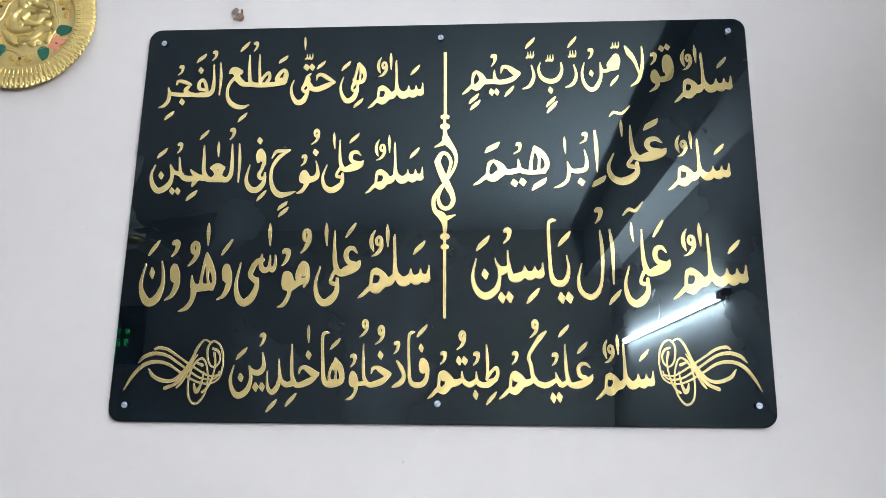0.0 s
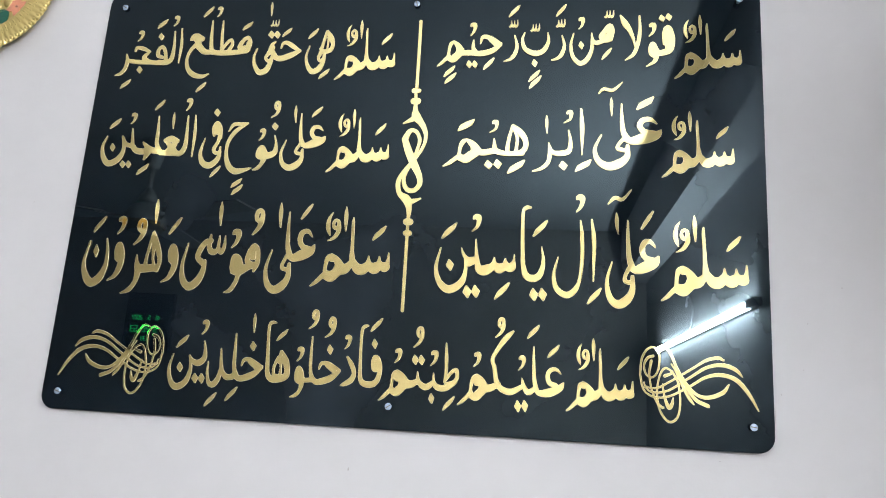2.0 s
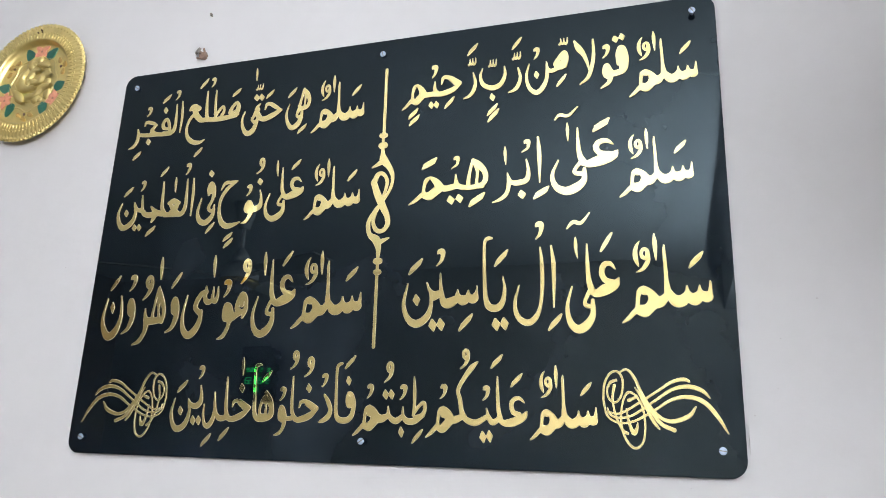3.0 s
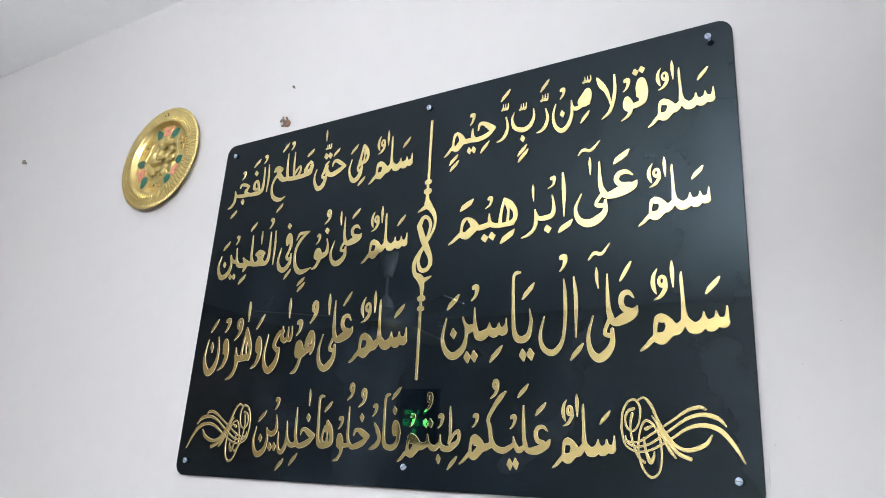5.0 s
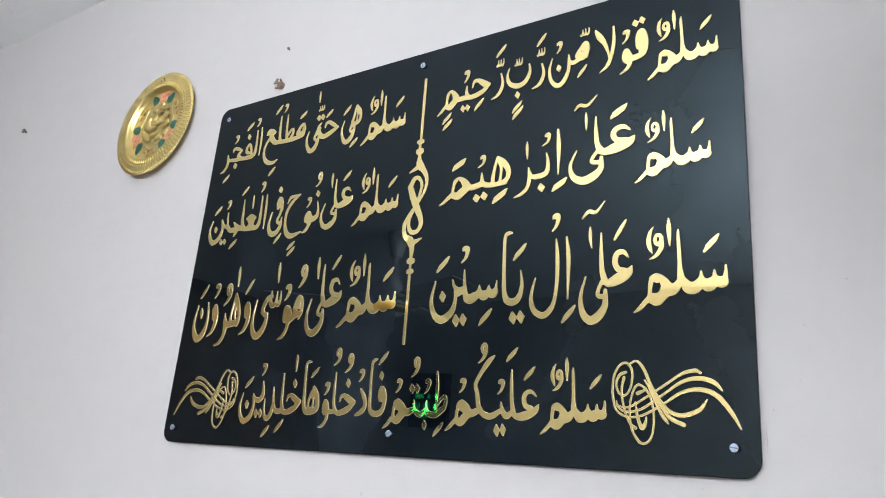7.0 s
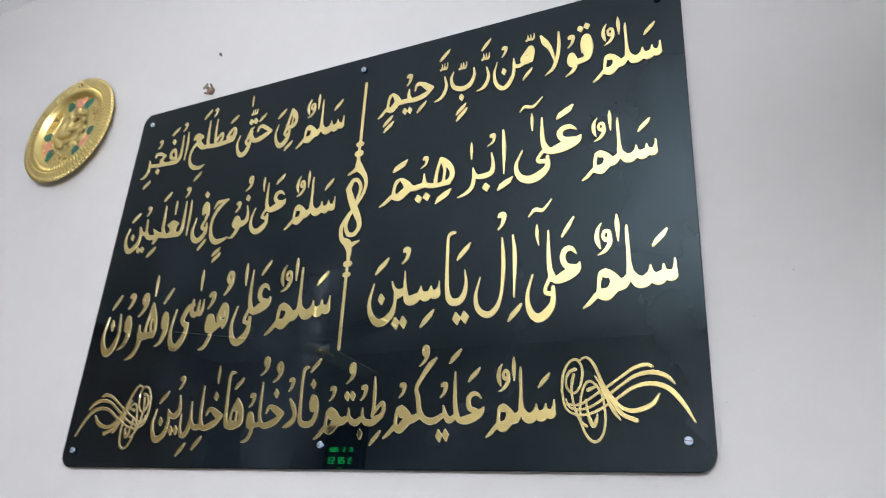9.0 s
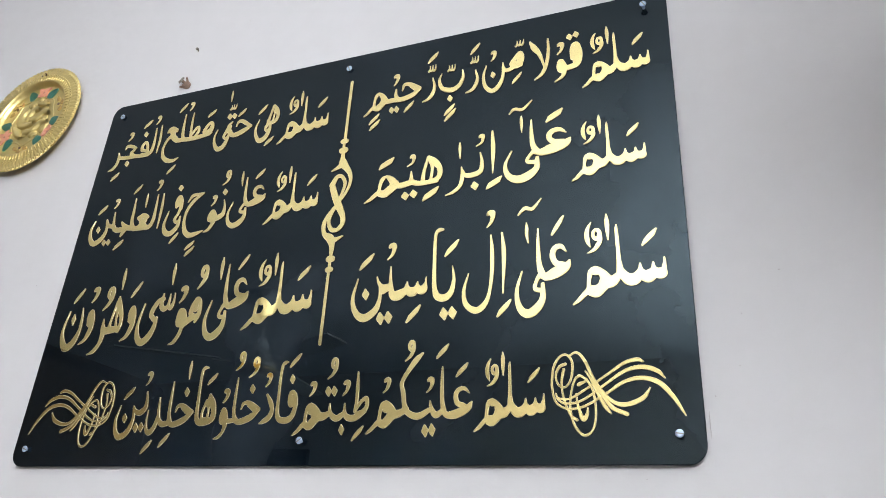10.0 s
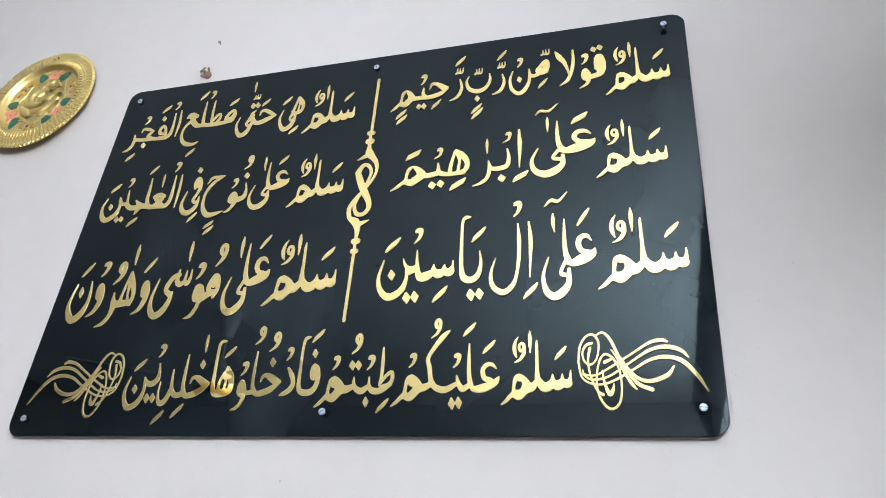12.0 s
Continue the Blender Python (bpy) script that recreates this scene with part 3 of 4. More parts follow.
write("letter", -193, 196, 1, 1,
      [(4.9, 13.4, 1.9), (7.1, 20.4, 4.5), (13.3, 21.6, 5.8), (22.8, 15.5, 6.4), (32.4, 9.4, 3.2)],
      [(32.1, 9.4, 4.5), (20.2, 3, 8.3), (6.5, -2.1, 8.3), (-2.8, 0, 7), (-6.8, 6, 5.8)],
      [(-2.3, 0.7, 7), (-7.9, 8.7, 7.7), (-9.2, 17.6, 5.1), (-4.5, 23.2, 2.6)],
      [(-8.2, 14.3, 8.4), (-12.4, 6.1, 5.8), (-16.1, -1.1, 3.8), (-11.3, -5.8, 5.1), (-7.1, -1.2, 3.2)],
      [(-6.2, 6, 3.2), (-8.6, -8.8, 5.7), (-14.3, -20.2, 8.3), (-23.4, -22.7, 7.6), (-31.1, -11.7, 5.1), (-33, 1.5, 3.2), (-29.6, 13, 1.6)])
write("letter", -279, 209, 1, 1,
      [(42.9, -3.1, 3.9), (45.1, 8.5, 5.2), (41.2, 16.9, 5.2), (34.6, 12.6, 5.2), (30.2, 2.1, 6.5), (36.7, -3, 6.4), (43.8, -1.8, 4.5)],
      [(43.1, 10.2, 5.2), (41.4, 1.9, 6.4)],
      [(33.4, 0.3, 6.4), (37, 2.9, 3.9)],
      [(40.8, -3.7, 6.4), (20.6, -6.1, 7.7), (1.9, -6.5, 7.7), (-9.1, -5.6, 7.1)],
      [(4.7, -0.9, 3.9), (11.9, 10, 4.5), (17, 13.3, 3.9), (18.7, 5.6, 4.5), (14.2, -3.3, 5.2)],
      [(1.5, 42.7, 2), (2.1, 20.9, 3.9), (4.2, -2.5, 4.5)],
      [(-14.3, 43, 2), (-13.4, 17.8, 4.6), (-11, -0.6, 5.8), (-5.9, -5.7, 7.1)],
      [(-7.5, -5, 7.1), (-21.6, -4.8, 7.8), (-31.6, 3, 7.1)],
      [(-27, 15.3, 7.8), (-36.7, 18.2, 11.1), (-43.9, 13.9, 2.6)],
      [(-33.9, 14.8, 10.4), (-30.1, 4.7, 8.4), (-21.7, -4.1, 7.8)],
      [(-33.4, 7.4, 6.5), (-41.6, -1.8, 4.5), (-45.7, -15, 3.9), (-42.8, -29.9, 5.8), (-33.4, -39.5, 7.7), (-20.7, -42.3, 5.8), (-11, -38.5, 1.6)])
write("letter", -337, 214, 1, 1,
      [(-1.3, 26, 2), (1.2, 0.1, 4.2), (0.2, -26.4, 1.6)])
write("letter", -388, 202, 1, 1,
      [(39.8, 34.1, 2), (41.4, 9, 4.2), (40.1, -7.6, 6.5), (33.6, -13.5, 7.8), (21.1, -14, 7.8)],
      [(31.9, -10.8, 5.2), (29.3, 2.5, 4.9), (24.3, 10.2, 4.9), (19, 5.3, 4.9), (19.6, -3.4, 5.8), (26.8, -6.1, 4.5)],
      [(33.7, -14.2, 7.1), (18, -14.6, 6.5), (3.7, -12.7, 7.1)],
      [(-16.5, 3.2, 2), (-13.8, 8.8, 4.6), (-4.2, 7.3, 5.9), (5.9, 2.8, 3.3)],
      [(4.7, 1.9, 3.9), (-1.5, -6.4, 6.5), (4.6, -12.1, 7.1)],
      [(6, -13.1, 7.8), (-8.8, -13.5, 6.5), (-24.7, -11.6, 5.8)],
      [(-28.7, -1.6, 2), (-26.3, -11.6, 5.2), (-27.8, -23.2, 5.2), (-34, -31.3, 4.5), (-41.6, -33.9, 1.3)])
# first row, right
write("letter", 325, 210, 1, 1,
      [(6.2, 4.3, 4.1), (5.8, 18.2, 4.7), (9.2, 27.4, 5.3), (14.1, 25.1, 5.3), (17.2, 10.3, 5.3), (13.6, -3.5, 8.2), (6.3, -7.9, 8.2), (-6.4, -9.6, 8.2)],
      [(12.1, 19.6, 10), (12.5, 7.3, 10.6)],
      [(9.8, 18.1, 5.9), (10.3, 7.3, 7.6), (11.5, -1.3, 8.2)],
      [(-3.3, -5.3, 5.9), (-8.4, 3.9, 5.9), (-11.6, -3.1, 5.3), (-9.2, -10.1, 7.6), (-4.3, -13.9, 6.4), (-7, -21.4, 4.7), (-16.3, -27.7, 1.5)],
      [(-7.4, -3.1, 6.5), (-6.3, -9.3, 7)])
write("letter", 288, 223, 1, 1,
      [(-13, 32, 2.4), (-7.2, 20.6, 8.3), (-0.9, 10.6, 5.9), (3.6, -1.9, 3.8), (6.4, -14.2, 1.5)],
      [(11.4, 31.2, 2.4), (12.1, 10.3, 4.4), (9.5, -8.1, 5), (4, -23.4, 4.7), (-6.3, -31.8, 1.5)])
write("letter", 238, 214, 1, 1,
      [(24.7, 5.8, 4.1), (27, 18.4, 4.7), (23.4, 26.9, 5.4), (16.2, 18.6, 5.3), (11.9, 10.3, 5.9), (18.2, 4.6, 5.3), (25.3, 7, 4.1)],
      [(22.5, 20.7, 8.9), (23.6, 12.3, 8.3)],
      [(15.4, 12.1, 7.7), (19.8, 8.9, 7.7)],
      [(16.8, 5.9, 5.9), (6.7, 1.7, 5.9), (1.2, 5.5, 4.1), (-0.4, 15.8, 1.5)],
      [(0.5, 8, 3.6), (-0.2, -8.9, 4.7), (-6.9, -23.2, 6.5), (-15.5, -27.3, 6.5), (-24.5, -17.7, 5), (-27.3, -0.8, 3.6), (-23.9, 15.6, 1.5)])
write("letter", 194, 209, 1, 1,
      [(4.9, 17.4, 1.8), (8.1, 2.8, 4.1), (4.9, -9.4, 5.3), (-0.9, -15.5, 4.1), (-8.1, -17.8, 1.5)])
write("letter", 164, 216, 1, 1,
      [(15.9, 14.8, 1.8), (17, 2.3, 4.2), (11, -10.8, 6.5), (-0.5, -15.3, 7.7), (-13.2, -8.9, 5.9), (-17.5, 4.5, 3.6), (-14.7, 15.3, 1.5)])
write("letter", 131, 208, 1, 1,
      [(5.1, 18.9, 1.8), (8.5, 3.3, 4.2), (5.4, -9, 5.3), (-0.4, -15.7, 4.1), (-8.1, -18.6, 1.5)])
write("letter", 76, 204, 1, 1,
      [(14.4, 11.8, 1.8), (17.3, 21.1, 4.8), (25.7, 20.3, 6), (35, 14.6, 6), (42.1, 11.4, 3)],
      [(41.5, 9.5, 4.2), (30.6, 1, 7.7), (16.2, -3.1, 7.7), (4.8, -2.6, 7.1)],
      [(27.9, 17.2, 6), (35.8, 10.2, 7.2)],
      [(9.1, -2.6, 6.5), (4.9, 5.2, 4.8), (4.9, 16, 1.8)],
      [(7.1, -1.7, 7.7), (-6.7, -2.4, 7.7), (-15.8, -1.9, 6.6)],
      [(-21.8, 15.1, 2.2), (-18.2, 11.2, 5.8), (-14.8, 6.5, 8.1), (-12.1, -0.2, 11.2)],
      [(-21.8, 15.1, 1.8), (-25.2, 11.6, 4.9), (-27.2, 5.7, 4), (-28, -1.8, 3.6), (-28, -7.9, 4.9)],
      [(-13.4, -2.5, 10.3), (-18.1, -7.6, 10.3), (-21.9, -11.3, 9.8), (-26.5, -10.3, 7.6)],
      [(-27.6, -7.4, 5.8), (-31.9, -11.3, 4.9), (-37.2, -17.1, 4), (-42.5, -21.2, 1.6)])
# second row, right
write("letter", 103, 70, 1, 1,
      [(35.7, 29.3, 2.3), (43.9, 20.4, 8.6), (51.5, 10, 7.4), (52.9, -0.3, 6.8), (48.3, -7.5, 6.8), (37.7, -9.8, 6.3)],
      [(35.2, 27.8, 4), (31.5, 13.1, 4.3), (29.6, -0.1, 5.1), (29.5, -8.8, 6.3)],
      [(39.5, 22.8, 8), (41.8, 10.1, 4), (40.5, -8.9, 4.5)],
      [(48.8, -9.6, 6.2), (26.7, -10.3, 6.8), (14.2, -6.3, 7.4), (12.4, 1.6, 4.6), (11.7, 9.5, 1.7)],
      [(14.2, -6.3, 8), (-1.1, -9.4, 8.5), (-10.8, -7.3, 7.4)],
      [(-24.3, 8.4, 2.7), (-19.3, 4.5, 7), (-14.6, -0.3, 9.7), (-10.9, -7.1, 13.4)],
      [(-24.3, 8.4, 2.2), (-29.1, 4.9, 5.9), (-31.8, -1.1, 4.8), (-33, -8.8, 4.3), (-33.1, -15, 5.9)],
      [(-12.7, -9.5, 12.3), (-19.2, -14.7, 12.3), (-24.5, -18.4, 11.8), (-31, -17.4, 9.1)],
      [(-32.5, -14.5, 7), (-38.4, -18.5, 5.9), (-45.8, -24.5, 4.8), (-53.2, -28.7, 1.9)])
write("letter", 189, 64, 1, 1,
      [(21.3, 28.6, 1.7), (24.1, 13.9, 4.5), (22.3, 0.8, 6.8), (12.5, -2.9, 7.4), (2.1, -1.9, 5.7), (-2.1, 5.4, 3.4), (-3.6, 11.3, 1.4)],
      [(-3.6, 10.7, 1.7), (-1.8, -3.3, 5.1), (-4.4, -16.3, 5.1), (-12.9, -24.1, 4.5), (-23.4, -27.7, 1.4)])
write("letter", 227, 91, 1, 1,
      [(-1.2, 31, 2.9), (0.6, 4.4, 5.7), (0.9, -31.3, 1.4)])
# first row, right
write("letter", 263, 152, 1, 1,
      [(-14.9, -7.7, 1.7), (-8.3, -1.5, 4.1), (2.8, -3.5, 4.1), (15, 7.8, 1.5)])
# third row, right
write("letter", 243, -65, 1, 1,
      [(-1.2, 38.9, 2.3), (1.9, 10.9, 5.2), (1.8, -38.9, 1.7)])
write("letter", 213, -75, 1, 1,
      [(15, 47.5, 1.7), (17.1, 26.9, 4.6), (17.6, -2.3, 4.6), (14.9, -28.3, 4), (8.8, -42.1, 6.8), (-1.2, -47.8, 7.9), (-13, -39.8, 6.2), (-16.7, -22.5, 4), (-11.7, -0.2, 1.4)])
write("letter", 276, 5, 1, 1,
      [(-14.2, -9.8, 1.8), (-6.1, -1.7, 4.7), (3.2, -3.6, 4.1), (13.9, 8.9, 1.5)])
write("letter", 169, -58, 1, 1,
      [(-3.6, 46, 2.9), (-8.8, 45.8, 5.3), (-12.6, 41.3, 4.1), (-13.2, 27.9, 4.1), (-12.3, -4.5, 4.6), (-10.6, -30.8, 5.7), (-5.8, -43.2, 8.6), (4, -45.3, 9.1), (11.3, -38.1, 6.9), (14, -22.1, 4), (11.4, -5.2, 1.4)])
write("letter", 98, -89, 1, 1,
      [(48.8, 14.8, 1.4), (48.3, 6.6, 3.5), (45.6, -1.2, 10.9), (41, -1.2, 9.8), (38.3, 4.6, 4), (37.8, 9.6, 1.4)],
      [(37.8, 9, 1.7), (36.3, 0.8, 6.9), (31.9, -3.2, 12.6), (27.4, -2, 10.3), (24.4, 3.8, 4.6), (23.6, 10.5, 1.4)],
      [(23.6, 9.6, 1.7), (22.3, 0.3, 7.5), (15.7, -4.9, 12.6), (9.1, -6.6, 12.6), (4, -2.6, 8.1), (0.8, 14.9, 4.1), (-0.4, 33.1, 1.5)],
      [(0.7, 9.1, 5.2), (-4.1, 6.8, 6.9), (-10.4, 7.6, 5.8), (-15.5, 13.5, 3.5), (-18.3, 21.4, 1.5)],
      [(-1.3, 4.7, 6.9), (-8.5, 0.9, 6.9)],
      [(-12.4, 7.6, 4), (-12, -8.3, 4.6), (-17.3, -23.7, 8.6), (-31.5, -32.3, 10.3), (-43.7, -24.2, 7.5), (-49.7, -5.4, 4.6), (-45, 20.9, 1.7)])
# fourth row, left half
write("letter", -202, -223, 1, 1,
      [(8.7, -6.5, 1.6), (11.3, 0.5, 4.2), (18.9, 1.3, 5.2), (28.4, -3.8, 5.7), (35.9, -6.4, 2.6)],
      [(35.2, -7.9, 4.2), (23.7, -17.5, 8.3), (8.2, -22.9, 7.3), (-0.5, -18.1, 5.7)],
      [(19, -1.3, 4.7), (28.6, -7.7, 6.8)],
      [(-2.8, 33.2, 1.6), (-2.2, 11.6, 3.7), (-0.9, -9.1, 4.7), (2.8, -19.4, 6.2)],
      [(2.3, -19.9, 6.8), (-8.9, -22, 7.3), (-15.9, -15.6, 5.2), (-18.9, -4, 3.7), (-20.6, 12.8, 1.6)],
      [(-18.2, -11.8, 4.2), (-20.7, -24.6, 6.2), (-26.8, -32.3, 7.3), (-32.8, -29.3, 4.7), (-35.9, -17, 2.6), (-36.1, -3.6, 1.3)])
write("letter", -267, -231, 1, 1,
      [(20.7, 29.9, 1.6), (23.3, 16.8, 4.2), (22.3, 7, 6.8), (15.5, 1.8, 7.9), (7.3, 4.3, 5.3), (2.9, 11, 1.6)],
      [(3.6, 9, 2.6), (6.2, -6.6, 4.2), (1.1, -22.8, 7.3), (-10.4, -29.5, 8.3), (-18.8, -22.1, 5.7), (-22.8, -6.7, 3.7), (-19, 12, 1.3)])
write("letter", -147, -209, 1, 1,
      [(-6.4, 35.9, 2.1), (-11.1, 35.9, 4.2), (-14.7, 31.7, 3.7), (-14.6, 15.9, 3.7), (-13.1, -7.4, 4.2), (-11.2, -28.1, 5.7), (-5.6, -35.2, 7.8), (5.6, -35.1, 7.2), (14.1, -31.3, 5.2), (15.7, -22.8, 3.6), (12.1, -10.4, 4.7), (4.8, 0.4, 2.1)],
      [(3.8, 0, 2), (4.2, -7, 6), (4.5, -12, 9.5)],
      [(6, -9, 7), (11, -15, 6.5), (13.2, -22, 5.5), (13, -30, 6)],
      [(1.4, -8, 4.5), (-2.2, -16, 3.4), (-3.8, -25, 3.4), (-2, -33, 5)],
      [(4.8, -13, 4), (5.6, -21, 2.4), (5.2, -29, 3.5)],
      [(-2.3, -31.9, 6.2), (13.4, -31.8, 5.7)])
write("letter", -96, -227, 1, 1,
      [(3.9, -2, 1.6), (6.6, 4.9, 4.2), (14.1, 5.7, 5.2), (23.4, 1.1, 5.7), (30.8, -1.9, 2.6)],
      [(30, -3.5, 4.1), (18.5, -13, 8.3), (3, -17.9, 7.2), (-4.2, -13.6, 5.2)],
      [(14.2, 3.1, 4.7), (23.5, -2.7, 6.7)],
      [(-7.8, 38, 1.6), (-7.7, 15.9, 3.4), (-6.5, -4.7, 4.1), (-3.1, -14.9, 6.2)],
      [(-2.3, -14.9, 6.2), (-11.4, -16.4, 5.7), (-17.9, -15.5, 6.7)],
      [(-16.2, -13.7, 5.2), (-19.1, -5.2, 5.7), (-22.1, -1.6, 4.7), (-24.2, -7.3, 4.7), (-22.4, -16.2, 7.2), (-17, -20, 6.2), (-18.3, -29, 4.1), (-23.8, -35.8, 4.1), (-30.2, -37.9, 1.3)],
      [(-20.5, -8.6, 5.7), (-19.8, -15, 6.2)])
write("letter", -55, -230, 1, 1,
      [(-1.4, 17.8, 2.6), (4.5, 8.8, 5.7), (8.3, -1.4, 5.2), (5.6, -9.8, 6.7), (-1.6, -15, 5.7), (-7.5, -17.3, 1.5)])
write("letter", -27, -208, 1, 1,
      [(-6, 36.4, 2.1), (-9.7, 35.4, 4.2), (-13, 31.5, 3.7), (-13.6, 15.3, 3.4), (-12.7, -8, 3.6), (-11.3, -28.5, 5.1), (-6.2, -35.6, 7.2), (4.1, -36, 7.7), (10.8, -29.6, 6.2), (13, -15.6, 5.2), (10.2, -4.8, 4.7), (5.5, -2.2, 4.7), (3.5, -10.5, 4.7), (5.7, -18.2, 4.6), (10.4, -18.1, 3.1)],
      [(7.7, -8.4, 5.7), (8.3, -14.3, 6.7)])
# fourth row, right half
write("letter", 35, -226, 1, 1,
      [(32.2, 37, 1.6), (33.4, 19.4, 4.1), (33.8, 1.5, 3.6), (32.7, -10, 3.6)],
      [(33.7, -7.4, 3.6), (40.2, 1.5, 4.1), (46.2, 4.9, 4.6), (47.7, -3.5, 4.6), (44, -9.9, 5.1), (35, -13, 4.6)],
      [(45.3, -9.9, 5.6), (33.7, -17.5, 7.6), (23.4, -16.8, 7.1), (19, -10, 3.6), (18.3, -0.3, 1.3)],
      [(19, -11.3, 5.1), (9.3, -17.7, 7.7), (0.2, -11.4, 5.1), (-1.6, 0.1, 1.3)],
      [(-1.1, -11.4, 5.6), (-10.1, -15.2, 9.7), (-19.1, -14, 11.8)],
      [(-27, 0.7, 2.3), (-23.2, -3.1, 5.9), (-19.6, -7.8, 8.2), (-16.8, -14.4, 11.4)],
      [(-27, 0, 2.5), (-26.6, -5, 6.5), (-26, -8.5, 9)],
      [(-27, 0.7, 1.8), (-30.5, -2.9, 5), (-32.4, -8.8, 4.1), (-33.2, -16.4, 3.6), (-33.2, -22.5, 5)],
      [(-18.1, -16.8, 10.5), (-22.9, -22, 10.5), (-26.8, -25.8, 10), (-31.6, -24.9, 7.7)],
      [(-32.7, -22.1, 5.9), (-37.1, -26.1, 5), (-42.5, -32, 4.1), (-47.9, -36.3, 1.6)])
write("letter", 148, -216, 1, 1,
      [(60.2, -3.3, 1.3), (54.3, 1.7, 4.1), (47.9, 0.7, 5.1), (44.4, -5.4, 5.1), (46.6, -14.3, 5.6), (53.7, -17.3, 6.1)],
      [(63.4, -13.4, 1.5), (58.6, -20.5, 8.1), (45.7, -26.4, 10.1), (34.3, -27, 6.6), (29.4, -19.4, 4.6)],
      [(26.7, 27.8, 1.5), (27.2, 9.8, 3.6), (28.4, -10.6, 4.6), (31.1, -23.2, 6.1)],
      [(30.1, -21.9, 5.1), (21.6, -27, 7.1), (15.9, -19.5, 4.6), (13.6, -10.6, 1.3)],
      [(14.1, -20.8, 5.1), (-0.1, -27.9, 7.6), (-12.7, -23.4, 6.6), (-17.6, -13.3, 4.6)],
      [(-17.2, -18.4, 5.1), (-20, -0.6, 5.1), (-22.8, 10.9, 4.6), (-15.6, 25.1, 5.2), (-6.3, 38, 6.7), (1.1, 45.3, 2.6)],
      [(-14.7, -19.6, 6.1), (-25.5, -24.7, 9.1), (-33.2, -24, 11.2)],
      [(-41.4, -9.4, 2.3), (-37.8, -13.2, 5.9), (-34.3, -17.9, 8.2), (-31.6, -24.5, 11.3)],
      [(-41.4, -10, 2.5), (-41, -15, 6.5), (-40.5, -18.5, 9)],
      [(-41.4, -9.4, 1.8), (-44.9, -13, 5), (-47, -18.9, 4.1), (-48, -26.4, 3.6), (-48, -32.5, 5)],
      [(-33, -26.8, 10.4), (-37.8, -32, 10.4), (-41.8, -35.8, 9.9), (-46.5, -34.9, 7.7)],
      [(-47.6, -32, 5.9), (-52, -36.1, 5), (-57.5, -41.9, 4.1), (-63, -46.2, 1.6)])
# marks of the third row, left
for spot in ((-135, -36.1, -119.6, -14.2), (-315.7, -61.7, -299.3, -37.6), (-424, -61.9, -407.5, -38.7),):
    mark(slant, 0, 0, 1, 1, *spot)
for spot in ((-163.2, -13.9, -161.5, -48), (-246, -14.4, -244.4, -47.7), (-337.2, -13, -335.9, -47.4),):
    mark(upright, 0, 0, 1, 1, *spot)
for spot in ((-191.3, -21.9, -198.7, -58.4), (-354.4, -39.8, -363.1, -76.9),):
    mark(ringlet, 0, 0, 1, 1, *spot)
for spot in ((-220.4, -51.2, -225.1, -76.7), (-383.9, -38.1, -388.3, -62.7),):
    mark(comma, 0, 0, 1, 1, *spot)
for spot in ((-415.4, -87.5, 4, 9.9),):
    mark(dot, 0, 0, 1, 1, *spot)
# marks of the second row, left
for spot in ((-184.2, 93.6, 4.7, 5.6), (-269.2, 113, 4.7, 5.7), (-415.8, 60.1, 4.1, 6.3), (-397.1, 35.8, 4.3, 5.6), (-388.6, 35.7, 4.3, 5.6),):
    mark(dot, 0, 0, 1, 1, *spot)
for spot in ((-183.7, 131.2, -191.2, 106.3),):
    mark(ringlet, 0, 0, 1, 1, *spot)
for spot in ((-200.8, 90.6, -204.8, 73.3), (-311.5, 134, -314.9, 115.7), (-390.4, 111.8, -393.6, 95.1),):
    mark(comma, 0, 0, 1, 1, *spot)
for spot in ((-237.2, 5.2, -222.3, 19), (-235.4, -4.9, -220.4, 10.3), (-269, 19.3, -254.9, 36.2), (-361.2, 115.6, -347.6, 131.2), (-424.5, 87.1, -409.1, 103), (-375.1, 20.7, -358.7, 37), (-134.1, 107.3, -119.5, 123),):
    mark(slant, 0, 0, 1, 1, *spot)
for spot in ((-331.6, 112.7, -330.5, 88.1), (-157.5, 124.4, -155.6, 99),):
    mark(upright, 0, 0, 1, 1, *spot)
# marks of the first row, left
for spot in ((-150.5, 223.4, -136.4, 239.2), (-130.5, 163.3, -115.7, 178.4), (-188.5, 226.7, -175.1, 240.5), (-247.8, 237.1, -233.4, 250.3), (-308.3, 258, -294.1, 274.7), (-305.3, 143, -291.4, 158.1), (-375.8, 240.6, -361, 255.6), (-419, 147.7, -404.6, 162.2),):
    mark(slant, 0, 0, 1, 1, *spot)
for spot in ((-204.3, 230.3, 4.9, 5.8), (-195.8, 230.2, 4.8, 5.8), (-368.1, 228, 4.3, 5.6), (-393.6, 176.9, 4.5, 5.8),):
    mark(dot, 0, 0, 1, 1, *spot)
for spot in ((-201.3, 247.7, 11.7, 10.4),):
    mark(crown, 0, 0, 1, 1, *spot)
for spot in ((-208.5, 280.9, -207.5, 258.9),):
    mark(upright, 0, 0, 1, 1, *spot)
for spot in ((-284.6, 274.6, -287.4, 258.7), (-347.8, 260.8, -351.3, 244.6), (-398.7, 237.6, -402.7, 221.2),):
    mark(comma, 0, 0, 1, 1, *spot)
